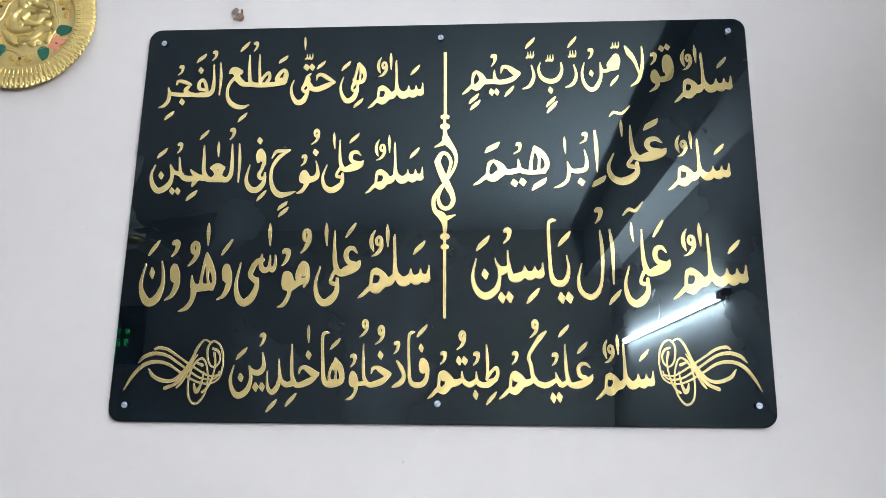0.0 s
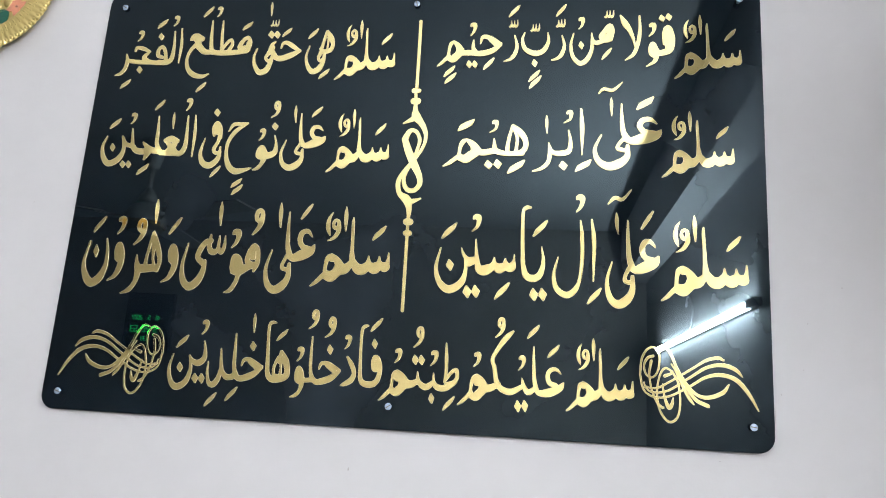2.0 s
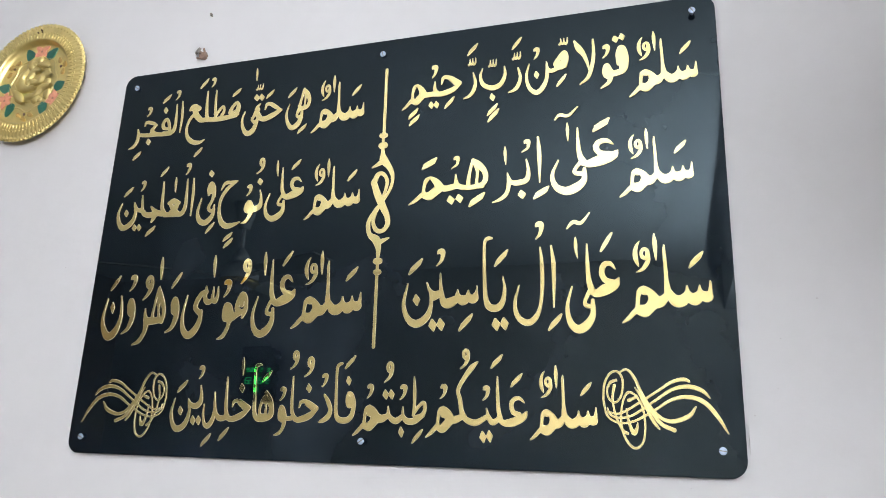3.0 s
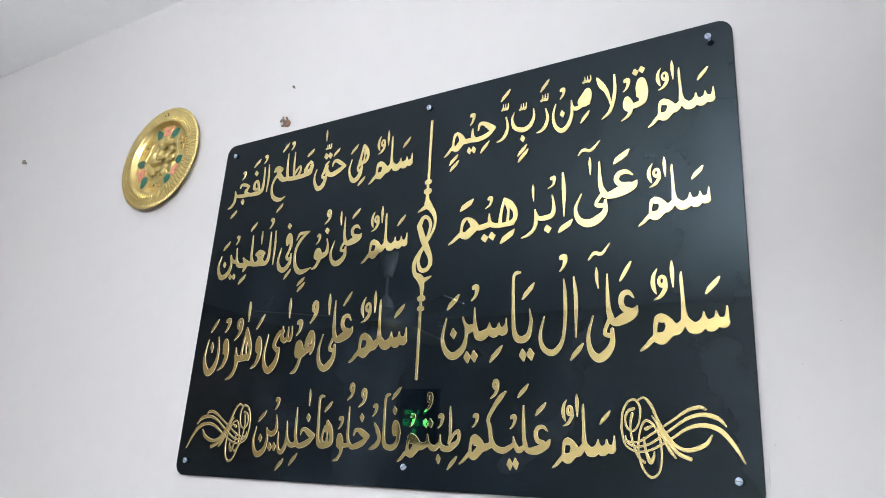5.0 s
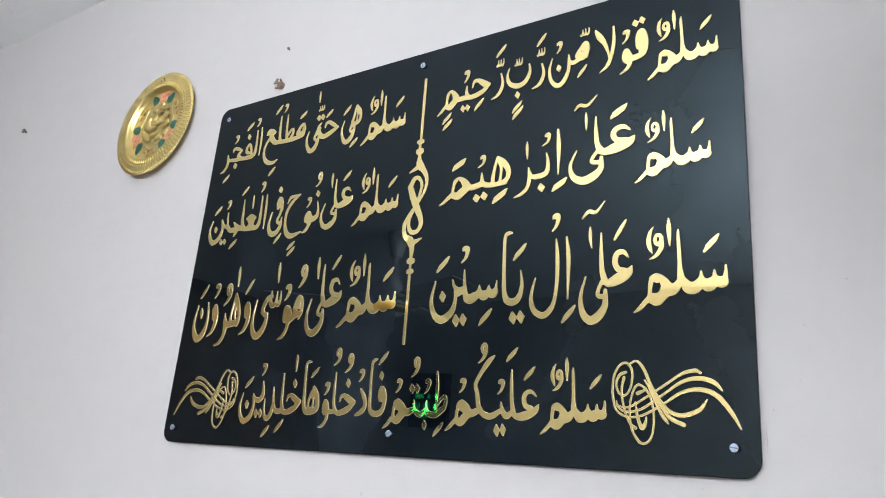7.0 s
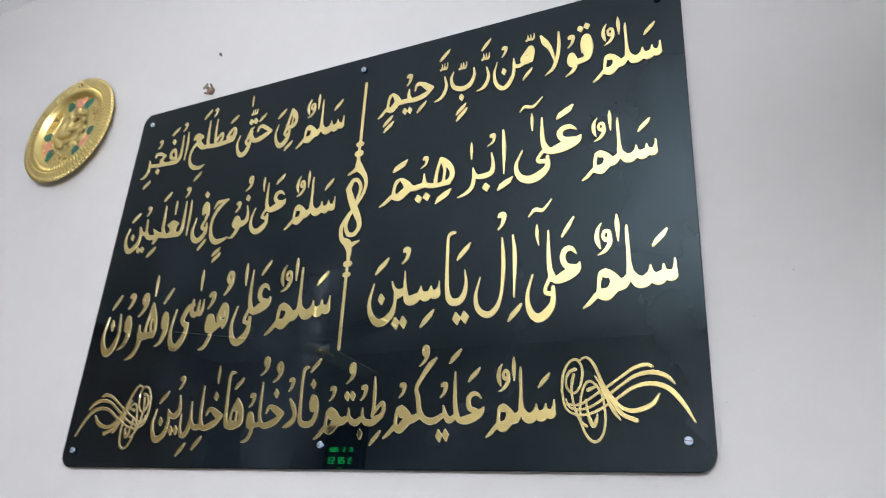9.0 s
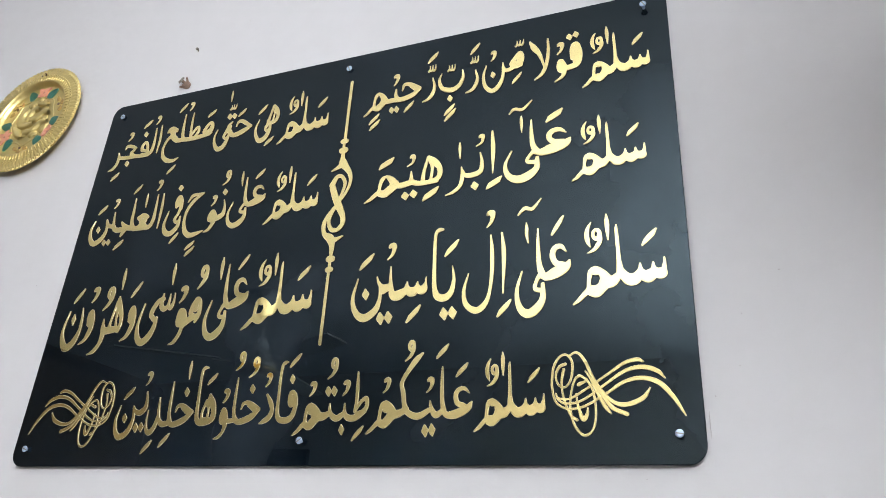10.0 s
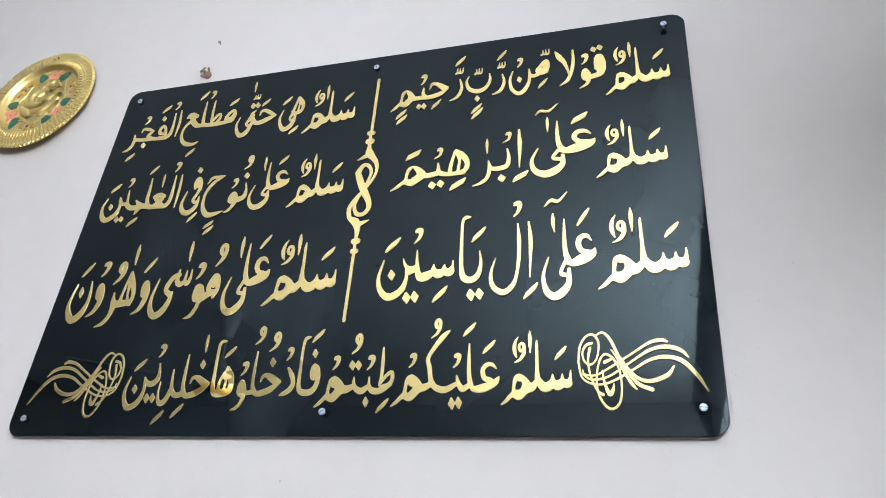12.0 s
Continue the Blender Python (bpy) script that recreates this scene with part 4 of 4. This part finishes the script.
# marks of the first row, right
for spot in ((328.4, 250.5, 4.5, 5.3), (337, 252.6, 4.5, 5.3), (224.2, 212.4, 3.8, 5.9), (163.7, 186.9, 4.1, 5.9), (76.4, 185.2, 4.1, 5.9), (84.1, 185.1, 4.1, 5.9),):
    mark(dot, 0, 0, 1, 1, *spot)
for spot in ((316.2, 244.5, 312.1, 225.4), (224, 253.4, 220.8, 236.3), (79.7, 246.6, 76.7, 227.2),):
    mark(comma, 0, 0, 1, 1, *spot)
for spot in ((260.1, 257.4, 12, 11.4), (196.6, 244.5, 11.4, 12), (162.9, 238.2, 11.4, 12), (133.8, 244.1, 11.4, 12),):
    mark(crown, 0, 0, 1, 1, *spot)
for spot in ((250.8, 191.7, 264.2, 208.7), (190, 254.6, 204, 272.6), (156.3, 160, 171.4, 177.1), (157.2, 150.6, 173.5, 169.4), (126.8, 254.2, 142.1, 272.2), (95.4, 177.3, 110.1, 194.8), (42.6, 166.7, 57.8, 183.3), (44.3, 156.9, 60, 173.2),):
    mark(slant, 0, 0, 1, 1, *spot)
# marks of the second row, right
for spot in ((65.9, 89.7, 87.9, 106.7), (133.3, 32.2, 155.8, 51.7), (219.4, 36.7, 240.3, 53.8), (295.9, 121.8, 318.2, 140.2),):
    mark(slant, 0, 0, 1, 1, *spot)
for spot in ((115.1, 106.1, 108.4, 88.4), (211.2, 120.7, 204.3, 103),):
    mark(comma, 0, 0, 1, 1, *spot)
for spot in ((108.6, 43.9, 5.7, 6.2), (120.5, 45.3, 5.7, 6.2), (204.6, 44.6, 5.6, 6.2),):
    mark(dot, 0, 0, 1, 1, *spot)
for spot in ((181.8, 113.6, 183, 87.6), (264, 138.8, 264.8, 112.7),):
    mark(upright, 0, 0, 1, 1, *spot)
# marks of the third row, right
for spot in ((237.4, -133.3, 255.1, -112), (301.5, -37.3, 317.5, -12.5), (168.8, -50, 187.4, -27.9), (53, -56.3, 72.7, -34.2), (123.5, -131.9, 142.3, -109.6),):
    mark(slant, 0, 0, 1, 1, *spot)
for spot in ((227, 6.8, 222.7, -16.2), (97.4, -22.4, 92.3, -45.2),):
    mark(comma, 0, 0, 1, 1, *spot)
for spot in ((272.1, -15.8, 274.5, -43.9),):
    mark(upright, 0, 0, 1, 1, *spot)
for spot in ((172.4, -123.9, 5.7, 8.5), (183.1, -123.3, 5.7, 8.5), (65.8, -90, 5.2, 8.1), (89.2, -123.3, 5.7, 8.6), (99.9, -122.7, 5.7, 8.5),):
    mark(dot, 0, 0, 1, 1, *spot)
# marks of the fourth row, left half
for spot in ((-275.3, -235.8, 4.2, 6.6), (-180.7, -204.3, 4.2, 6.6), (-253.5, -248.6, 4.4, 6.8), (-244.6, -248.3, 4.4, 6.8), (-79.7, -204, 4.2, 6.5), (-23, -194, 3.9, 6.5),):
    mark(dot, 0, 0, 1, 1, *spot)
for spot in ((-182.6, -162.1, -181.5, -187.3),):
    mark(upright, 0, 0, 1, 1, *spot)
for spot in ((-283.8, -211.2, -268.4, -193.9), (-237.2, -282.8, -222.2, -265), (-210.7, -274.8, -195.4, -256.4), (-150.6, -196.4, -136.6, -180.7), (-29.7, -179.1, -14.7, -161.3),):
    mark(slant, 0, 0, 1, 1, *spot)
for spot in ((-247.4, -173.5, -250.6, -192), (-117.6, -202, -121.2, -220.2), (-57.3, -184.2, -60.8, -201.9),):
    mark(comma, 0, 0, 1, 1, *spot)
for spot in ((-102.2, -153.5, -109.4, -178.8), (-79.4, -161.9, -87.4, -188.9),):
    mark(ringlet, 0, 0, 1, 1, *spot)
# marks of the fourth row, right half
for spot in ((7.9, -197.8, 4.1, -215.8), (53.4, -198.1, 49.5, -216.9), (106.5, -197.5, 102.4, -215.4), (161, -199.1, 157, -217),):
    mark(comma, 0, 0, 1, 1, *spot)
for spot in ((33.9, -169.1, 26.9, -195.6), (134.4, -153.3, 127.5, -178.8),):
    mark(ringlet, 0, 0, 1, 1, *spot)
for spot in ((29.5, -211.1, 4.4, 6.5), (37.3, -211.1, 4.4, 6.5), (52.4, -257, 3.8, 6.9), (157.7, -260.2, 4.3, 7.6), (165.9, -259.4, 4.3, 7.6),):
    mark(dot, 0, 0, 1, 1, *spot)
for spot in ((66.5, -270.5, 80.9, -252.8), (166.2, -178.5, 181.4, -161), (191.2, -201, 205.9, -184.3),):
    mark(slant, 0, 0, 1, 1, *spot)
def flourish(x, z, sx):
    """A knot of looping pen lines that runs out into a tail."""
    write("flourish", x, z, sx, 1,
          [(29.1, 30.7, 2.5), (23, 33, 4.1), (10.2, 29.9, 3.5), (-5.6, 19.7, 2.5), (-29.2, 4.5, 2.3), (-47.4, -5.7, 2), (-59.9, -4.5, 1.5), (-62.2, 0.5, 1.3)],
          [(50.3, 12.3, 1.3), (42.2, 20.6, 4.5), (27.4, 24.9, 4.6), (9.6, 21, 3.5), (-11.5, 7, 2.5), (-35, -8.2, 2.3), (-52.8, -10.7, 2), (-62, -4.5, 1.5)],
          [(67.5, -26.1, 1.2), (57.4, -7.7, 4), (43.7, 8, 5), (26.6, 13.3, 4.5), (8.8, 9.7, 3.5), (-9.5, -1.8, 2.5), (-32.9, -14.4, 2.3), (-50.6, -16.2, 2), (-62.7, -8.3, 1.8), (-66.7, 9.4, 2)],
          [(-66.8, 8.8, 2), (-65, 27.2, 2.3), (-58.7, 39.2, 2.3), (-50.2, 42, 2.3), (-44.2, 32.3, 2.3), (-46.2, 14.5, 2), (-53, 6.4, 2), (-60.1, 10.6, 2), (-62.1, 20.8, 2), (-58, 29.2, 3.1), (-51.8, 31.8, 3.1)],
          [(-48.5, 40, 1.8), (-39.4, 44.1, 2.3), (-31.1, 34.9, 3.1), (-23.4, 17.1, 3), (-14.3, 2, 3), (-2.6, -10.5, 3.5), (10.9, -13.7, 4.5), (27.5, -7.4, 4.5), (35, 2.7, 1.5)],
          [(-30.6, 23.4, 1.3), (-22.5, 10.8, 2.3), (-13.4, -3, 3), (-3.1, -16.8, 4), (10.7, -23.4, 4.5)],
          [(-27.1, 18.4, 1.5), (-17.2, -3, 2.8), (-10.5, -15.5, 3.5), (-5.2, -22.5, 1.5)],
          [(-37.8, 9, 4), (-29.9, 13.3, 2), (-37.2, 18.3, 2.5), (-43.4, 10.7, 2), (-47.1, -8.2, 1.8), (-45, -28.2, 2), (-37.1, -41.8, 2.5), (-29.2, -43.5, 2.5), (-22.8, -35.5, 2.2), (-20.6, -18.1, 2), (-23.1, 2, 2), (-29.8, 14.6, 2.5)],
          [(-40.8, -0.6, 1.3), (-38.5, -15.7, 2.5), (-33.7, -27.6, 4.5), (-30, -23.1, 3.5), (-28.8, -16.1, 1)],
          [(-53.7, 25.9, 3.1), (-56.1, 10.7, 2), (-53.1, -8.2, 2), (-46.5, -23.2, 2.5), (-40.5, -28.2, 3)])


flourish(368, -224, 1)
flourish(-371, -227.9, -1.04)
write("divider", 8, 49, 1, 1,
      [(-1, 199.9, 4.5), (-0.4, 101.4, 4.3)],
      [(-3.8, 97.8, 6.9), (2.4, 97.8, 6.9)],
      [(-1, 101.4, 4), (-0.8, 77.7, 4)],
      [(-3.1, 82.7, 9.2), (1.9, 82.7, 9.2)],
      [(-0.6, 79.2, 4.6), (-0.2, 68.8, 6.9), (1.2, 61.5, 12), (5.4, 55.6, 10.2)],
      [(-15.1, 50.9, 2), (-7.6, 54.6, 5.1), (0.7, 59.2, 8.5)],
      [(5.4, 56.2, 9.7), (13.2, 44.4, 6.8), (16.3, 32.2, 4.8), (13.3, 17.8, 4.2), (3.7, 1.3, 3.6), (-5.8, -10.1, 4.2), (-13.9, -23.3, 5.6), (-16.5, -33.2, 6.1), (-13.7, -46.2, 6.6), (-3.8, -54.4, 11.6), (0.1, -65.6, 7.7), (0.4, -78.1, 4.4)],
      [(14.6, -52.5, 1.9), (7.6, -55.3, 5), (0, -58, 8.3)],
      [(-11.6, 28.2, 8.5), (-4.5, 9.4, 10.1), (3.8, -7.9, 10.1), (10.7, -22.1, 7.8), (11.8, -33.4, 6.6), (5.3, -41.8, 6.1), (-4.2, -40.6, 6.1), (-9.4, -29, 5), (-6.8, -16.3, 4.5), (-0.3, -3.5, 4.5), (6.1, 15, 4.2), (8.3, 28.8, 4.8), (2.2, 39.9, 5.1), (-5.6, 40, 6.2), (-11.6, 28.2, 8.5)],
      [(-2, -84.2, 8.7), (2.9, -84.2, 8.7)],
      [(0.1, -76.7, 4.1), (0.3, -100.2, 3.8)],
      [(-1.9, -99.3, 7.1), (2.9, -99.3, 7.1)],
      [(0.2, -97.4, 4.1), (0.9, -199.7, 4)])

# ---- stamped brass plate ----
def brass_plate(x, z, radius):
    plate = thing("decorative_plate", (x, WALL_Y - 0.0035, z), "round stamped brass plate with painted flowers and leaves", "wall plate")
    plate.rotation_euler.x = -0.045     # hangs a little forward at its foot
    face = pose(0, 0, 0, 90)
    k = radius
    profile = [(0.02 * k, 0.006), (0.30 * k, 0.0062), (0.55 * k, 0.0060), (0.655 * k, 0.0055), (0.685 * k, 0.0070), (0.70 * k, 0.0125), (0.715 * k, 0.0155), (0.735 * k, 0.0162),
               (0.78 * k, 0.0156), (0.86 * k, 0.0145), (0.93 * k, 0.0135), (0.985 * k, 0.0130), (1.0 * k, 0.0115), (0.985 * k, 0.0095), (0.80 * k, 0.0110), (0.72 * k, 0.013), (0.66 * k, 0.001), (0.02 * k, 0.001)]
    bm = bmesh.new()
    sides, flutes = 480, 80
    rings = []
    for n, (r, h) in enumerate(profile):
        ring = []
        for s in range(sides):
            a = 2 * math.pi * s / sides
            wave = math.cos(a * flutes)
            rr, hh = r, h
            if 8 <= n <= 13:
                hh += 0.0006 * wave * max(0, min(1, (n - 8) / 3))
            if 11 <= n <= 13:
                rr += 0.0032 * (abs(math.cos(a * flutes / 2)) - 0.5)
            ring.append(bm.verts.new(face @ Vector((rr * math.cos(a), rr * math.sin(a), hh))))
        rings.append(ring)
    for one, two in zip(rings, rings[1:]):
        for s in range(sides):
            bm.faces.new((one[s], one[(s + 1) % sides], two[(s + 1) % sides], two[s]))
    bm.faces.new(rings[0])
    bm.faces.new(rings[-1])
    part("dish", bm, brass, plate, smooth=True)
    # rows of stamped ribs and beads on the rim
    for ring_r, count, long, wide, h in ((0.775, 80, 0.0052, 0.0013, 0.0157), (0.845, 80, 0.0012, 0.0012, 0.0148), (0.955, 80, 0.0034, 0.0026, 0.0128)):
        bm = bmesh.new()
        for s in range(count):
            a = 2 * math.pi * (s + 0.5) / count
            spot = Matrix.Translation((ring_r * k * math.cos(a), ring_r * k * math.sin(a), h)) @ Matrix.Rotation(a, 4, "Z") @ Matrix.Diagonal((long, wide, 0.0012, 1))
            bmesh.ops.create_icosphere(bm, subdivisions=2, radius=1.0, matrix=face @ spot)
        tagged(part("beading", bm, brass, plate, smooth=True), kind="stuff")

    def blob(name, points, width, height, mat, label=""):
        """A raised rounded stroke on the floor of the plate; points on the unit disc."""
        line = glide([(a * k * 1000, b * k * 1000, w * 1000 * k * width) for a, b, w in points])
        bm = bmesh.new()
        rows = []
        for n, (px, pz, w) in enumerate(line):
            q = line[min(n + 1, len(line) - 1)] - line[max(n - 1, 0)]
            length = max(math.hypot(q[0], q[1]), 1e-6)
            nx, nz = -q[1] / length, q[0] / length
            rows.append([bm.verts.new(face @ Vector(((px + nx * w * c) / 1000, (pz + nz * w * c) / 1000, 0.0058 + height * math.sqrt(max(0, 1 - (2 * c) ** 2))))) for c in (-0.5, -0.4, -0.2, 0, 0.2, 0.4, 0.5)])
        for one, two in zip(rows, rows[1:]):
            for s in range(6):
                bm.faces.new((one[s], one[s + 1], two[s + 1], two[s]))
        return part(name, bm, mat, plate, label, True)

    # the stamped medallion: raised pen lines and knobs inside a scalloped oval
    for line in ([(0.27, 0.26, 0.6), (0.20, 0.12, 1.3), (0.24, -0.05, 0.9), (0.17, -0.17, 1.4)], [(0.11, 0.33, 0.7), (0.02, 0.24, 1.5), (0.06, 0.10, 0.8), (-0.03, -0.02, 1.3)],
                 [(0.10, 0.02, 0.8), (0.02, -0.14, 1.2), (-0.12, -0.20, 1.6), (-0.25, -0.12, 1.1), (-0.27, 0.04, 0.7)], [(-0.10, 0.20, 0.6), (-0.18, 0.10, 1.3), (-0.13, -0.03, 0.9)],
                 [(-0.05, 0.36, 0.5), (-0.16, 0.30, 1.2), (-0.24, 0.20, 0.6)], [(0.22, -0.28, 0.6), (0.06, -0.31, 1.4), (-0.10, -0.34, 0.6)]):
        blob("raised_line", [(0.55 * a + 0.83 * b, 0.55 * b - 0.83 * a, w) for a, b, w in line], 0.115, 0.0046, brass)
    bm = bmesh.new()
    for n in range(16):
        a, r = random.uniform(0, 2 * math.pi), 0.38 * math.sqrt(random.random())
        size = random.uniform(0.045, 0.085) * k
        bmesh.ops.create_icosphere(bm, subdivisions=2, radius=size, matrix=face @ Matrix.Translation((r * k * math.cos(a), 1.08 * r * k * math.sin(a), 0.0056)) @ Matrix.Diagonal((1, random.uniform(0.6, 1.4), 0.32, 1)))
    tagged(part("stamped_knobs", bm, brass, plate, smooth=True), kind="stuff")
    ring = [(0.43 * math.cos(a) * (1 + 0.05 * math.cos(8 * a)), 0.47 * math.sin(a) * (1 + 0.05 * math.cos(8 * a)), 1.0) for a in [2 * math.pi * n / 40 for n in range(41)]]
    blob("medallion_edge", ring, 0.03, 0.0012, brass)

    def daub(name, cx, cz, turn, length, width, mat):
        bm = bmesh.new()
        top = bm.verts.new(face @ Vector((cx, cz, 0.0072)))
        rim, foot = [], []
        for n in range(18):
            a = 2 * math.pi * n / 18
            ex = length * math.cos(a) * (1 + 0.15 * math.cos(a))
            ez = width * math.sin(a) * (1 - 0.3 * math.cos(a))
            px, pz = cx + ex * math.cos(turn) - ez * math.sin(turn), cz + ex * math.sin(turn) + ez * math.cos(turn)
            rim.append(bm.verts.new(face @ Vector((px, pz, 0.0069))))
            foot.append(bm.verts.new(face @ Vector((px, pz, 0.0055))))
        for n in range(18):
            m = (n + 1) % 18
            bm.faces.new((top, rim[n], rim[m]))
            bm.faces.new((rim[n], foot[n], foot[m], rim[m]))
        part(name, bm, mat, plate)

    # three small holes for the hanging wire, their shade drawn as dark pegs
    for hx, hz in ((0.02, 0.885), (-0.035, 0.845), (0.045, 0.845)):
        bm = bmesh.new()
        rod(bm, face @ Vector((hx * k, hz * k, 0.0125)), face @ Vector((hx * k, hz * k, 0.0166)), 0.0013, sides=12)
        part("hole", bm, dark_dot, plate, "small hole in the rim, its shade a dark peg")
    for turn in (86, -34, 206):
        a = radians(turn)
        for off in (-23, 23):
            b = radians(turn + off)
            daub("leaf", 0.535 * k * math.cos(b), 0.535 * k * math.sin(b), b + radians(20 if off > 0 else -20), 0.118 * k, 0.080 * k, green_enamel)
        fx, fz = 0.55 * k * math.cos(a), 0.55 * k * math.sin(a)
        for petal in (-78, -36, 0, 36, 78):
            c = a + math.pi + radians(petal * 1.6)
            daub("petal", fx + 0.066 * k * math.cos(c), fz + 0.066 * k * math.sin(c), c, 0.078 * k, 0.046 * k, coral_enamel)
        daub("flower_heart", fx, fz, a, 0.022 * k, 0.022 * k, dark_dot)
        for off, r in ((60, 0.60), (48, 0.55), (72, 0.55)):
            b = radians(turn + off)
            daub("amber_leaf", r * k * math.cos(b), r * k * math.sin(b), b + 1.2, 0.055 * k, 0.032 * k, amber_enamel)
        b = radians(turn + 60)
        daub("berry", 0.53 * k * math.cos(b), 0.53 * k * math.sin(b), b, 0.024 * k, 0.022 * k, dark_dot)


brass_plate(-0.6510, 2.1408, 0.1128)


# ---- old fixings left in the wall ----
def wall_plug(x, z):
    plug = thing("wall_plug", (x, WALL_Y, z), "dusty plastic wall plug with a bent screw", "wall plug")
    bm = lathe(bmesh.new(), [(0.0062, 0.0), (0.0068, 0.004), (0.0058, 0.008), (0.003, 0.0085)], pose(0, 0.001, 0, 90), 14)
    for v in bm.verts:
        v.co += Vector((noise.noise(v.co * 300), 0, noise.noise(v.co * 280 + Vector((5, 1, 2))))) * 0.0016
    part("collar", bm, rust, plug)
    bm = bmesh.new()
    rod(bm, (0, 0, 0.001), (-0.0045, -0.0105, 0.0045), 0.0028, sides=10)
    part("shank", bm, rust, plug)
    bm = bmesh.new()
    rod(bm, (-0.0043, -0.0100, 0.0043), (-0.0058, -0.0128, 0.0056), 0.0066, 0.0060, 16)
    part("screw_head", bm, nail_metal, plug, "round tarnished screw head")
    bm = bmesh.new()
    rod(bm, (0.002, 0, -0.001), (0.006, -0.012, 0.0075), 0.0026, 0.0016, 8)
    rod(bm, (-0.002, 0, -0.003), (-0.007, -0.010, -0.007), 0.0024, 0.0015, 8)
    part("split_wing", bm, rust, plug)


wall_plug(-0.313, 2.150)


def nail(x, z, length, size):
    n = thing("nail", (x, WALL_Y, z), "old dark nail driven into the wall", "nail")
    bm = bmesh.new()
    rod(bm, (0, 0.002, 0), (0.001, -length, 0.001), size * 0.45, sides=10)
    part("shank", bm, nail_metal, n)
    bm = bmesh.new()
    rod(bm, (0.001, -length + 0.0002, 0.001), (0.0012, -length - 0.002, 0.0012), size, size * 0.9, 14)
    part("head", bm, nail_metal, n)


nail(-0.308, 2.222, 0.004, 0.0026)
nail(-1.195, 2.236, 0.007, 0.0062)


def chip(x, z, w, h, mat):
    """A small scuff in the paint."""
    bm = bmesh.new()
    top = bm.verts.new((x, WALL_Y - 0.0006, z))
    ring = []
    for n in range(9):
        a = 2 * math.pi * n / 9
        r = 1 + 0.4 * noise.noise(Vector((x * 40, z * 40, n)))
        ring.append(bm.verts.new((x + w * r * math.cos(a), WALL_Y + 0.0002, z + h * r * math.sin(a))))
    for n in range(9):
        bm.faces.new((top, ring[n], ring[(n + 1) % 9]))
    part("scuff", bm, mat, wall_front, "small scuff in the paint")


for x, z, w, h in ((-0.043, 1.481, 0.0012, 0.0028), (-0.524, 1.810, 0.0012, 0.0012), (0.542, 1.729, 0.0016, 0.0009), (0.501, 1.684, 0.0009, 0.0009), (0.494, 1.629, 0.001, 0.0009),
                   (0.468, 1.599, 0.0009, 0.0012), (0.397, 1.519, 0.0012, 0.0006), (-0.21, 2.262, 0.0008, 0.0008), (0.4605, 1.571, 0.0005, 0.019)):
    chip(x, z, w, h, grime)
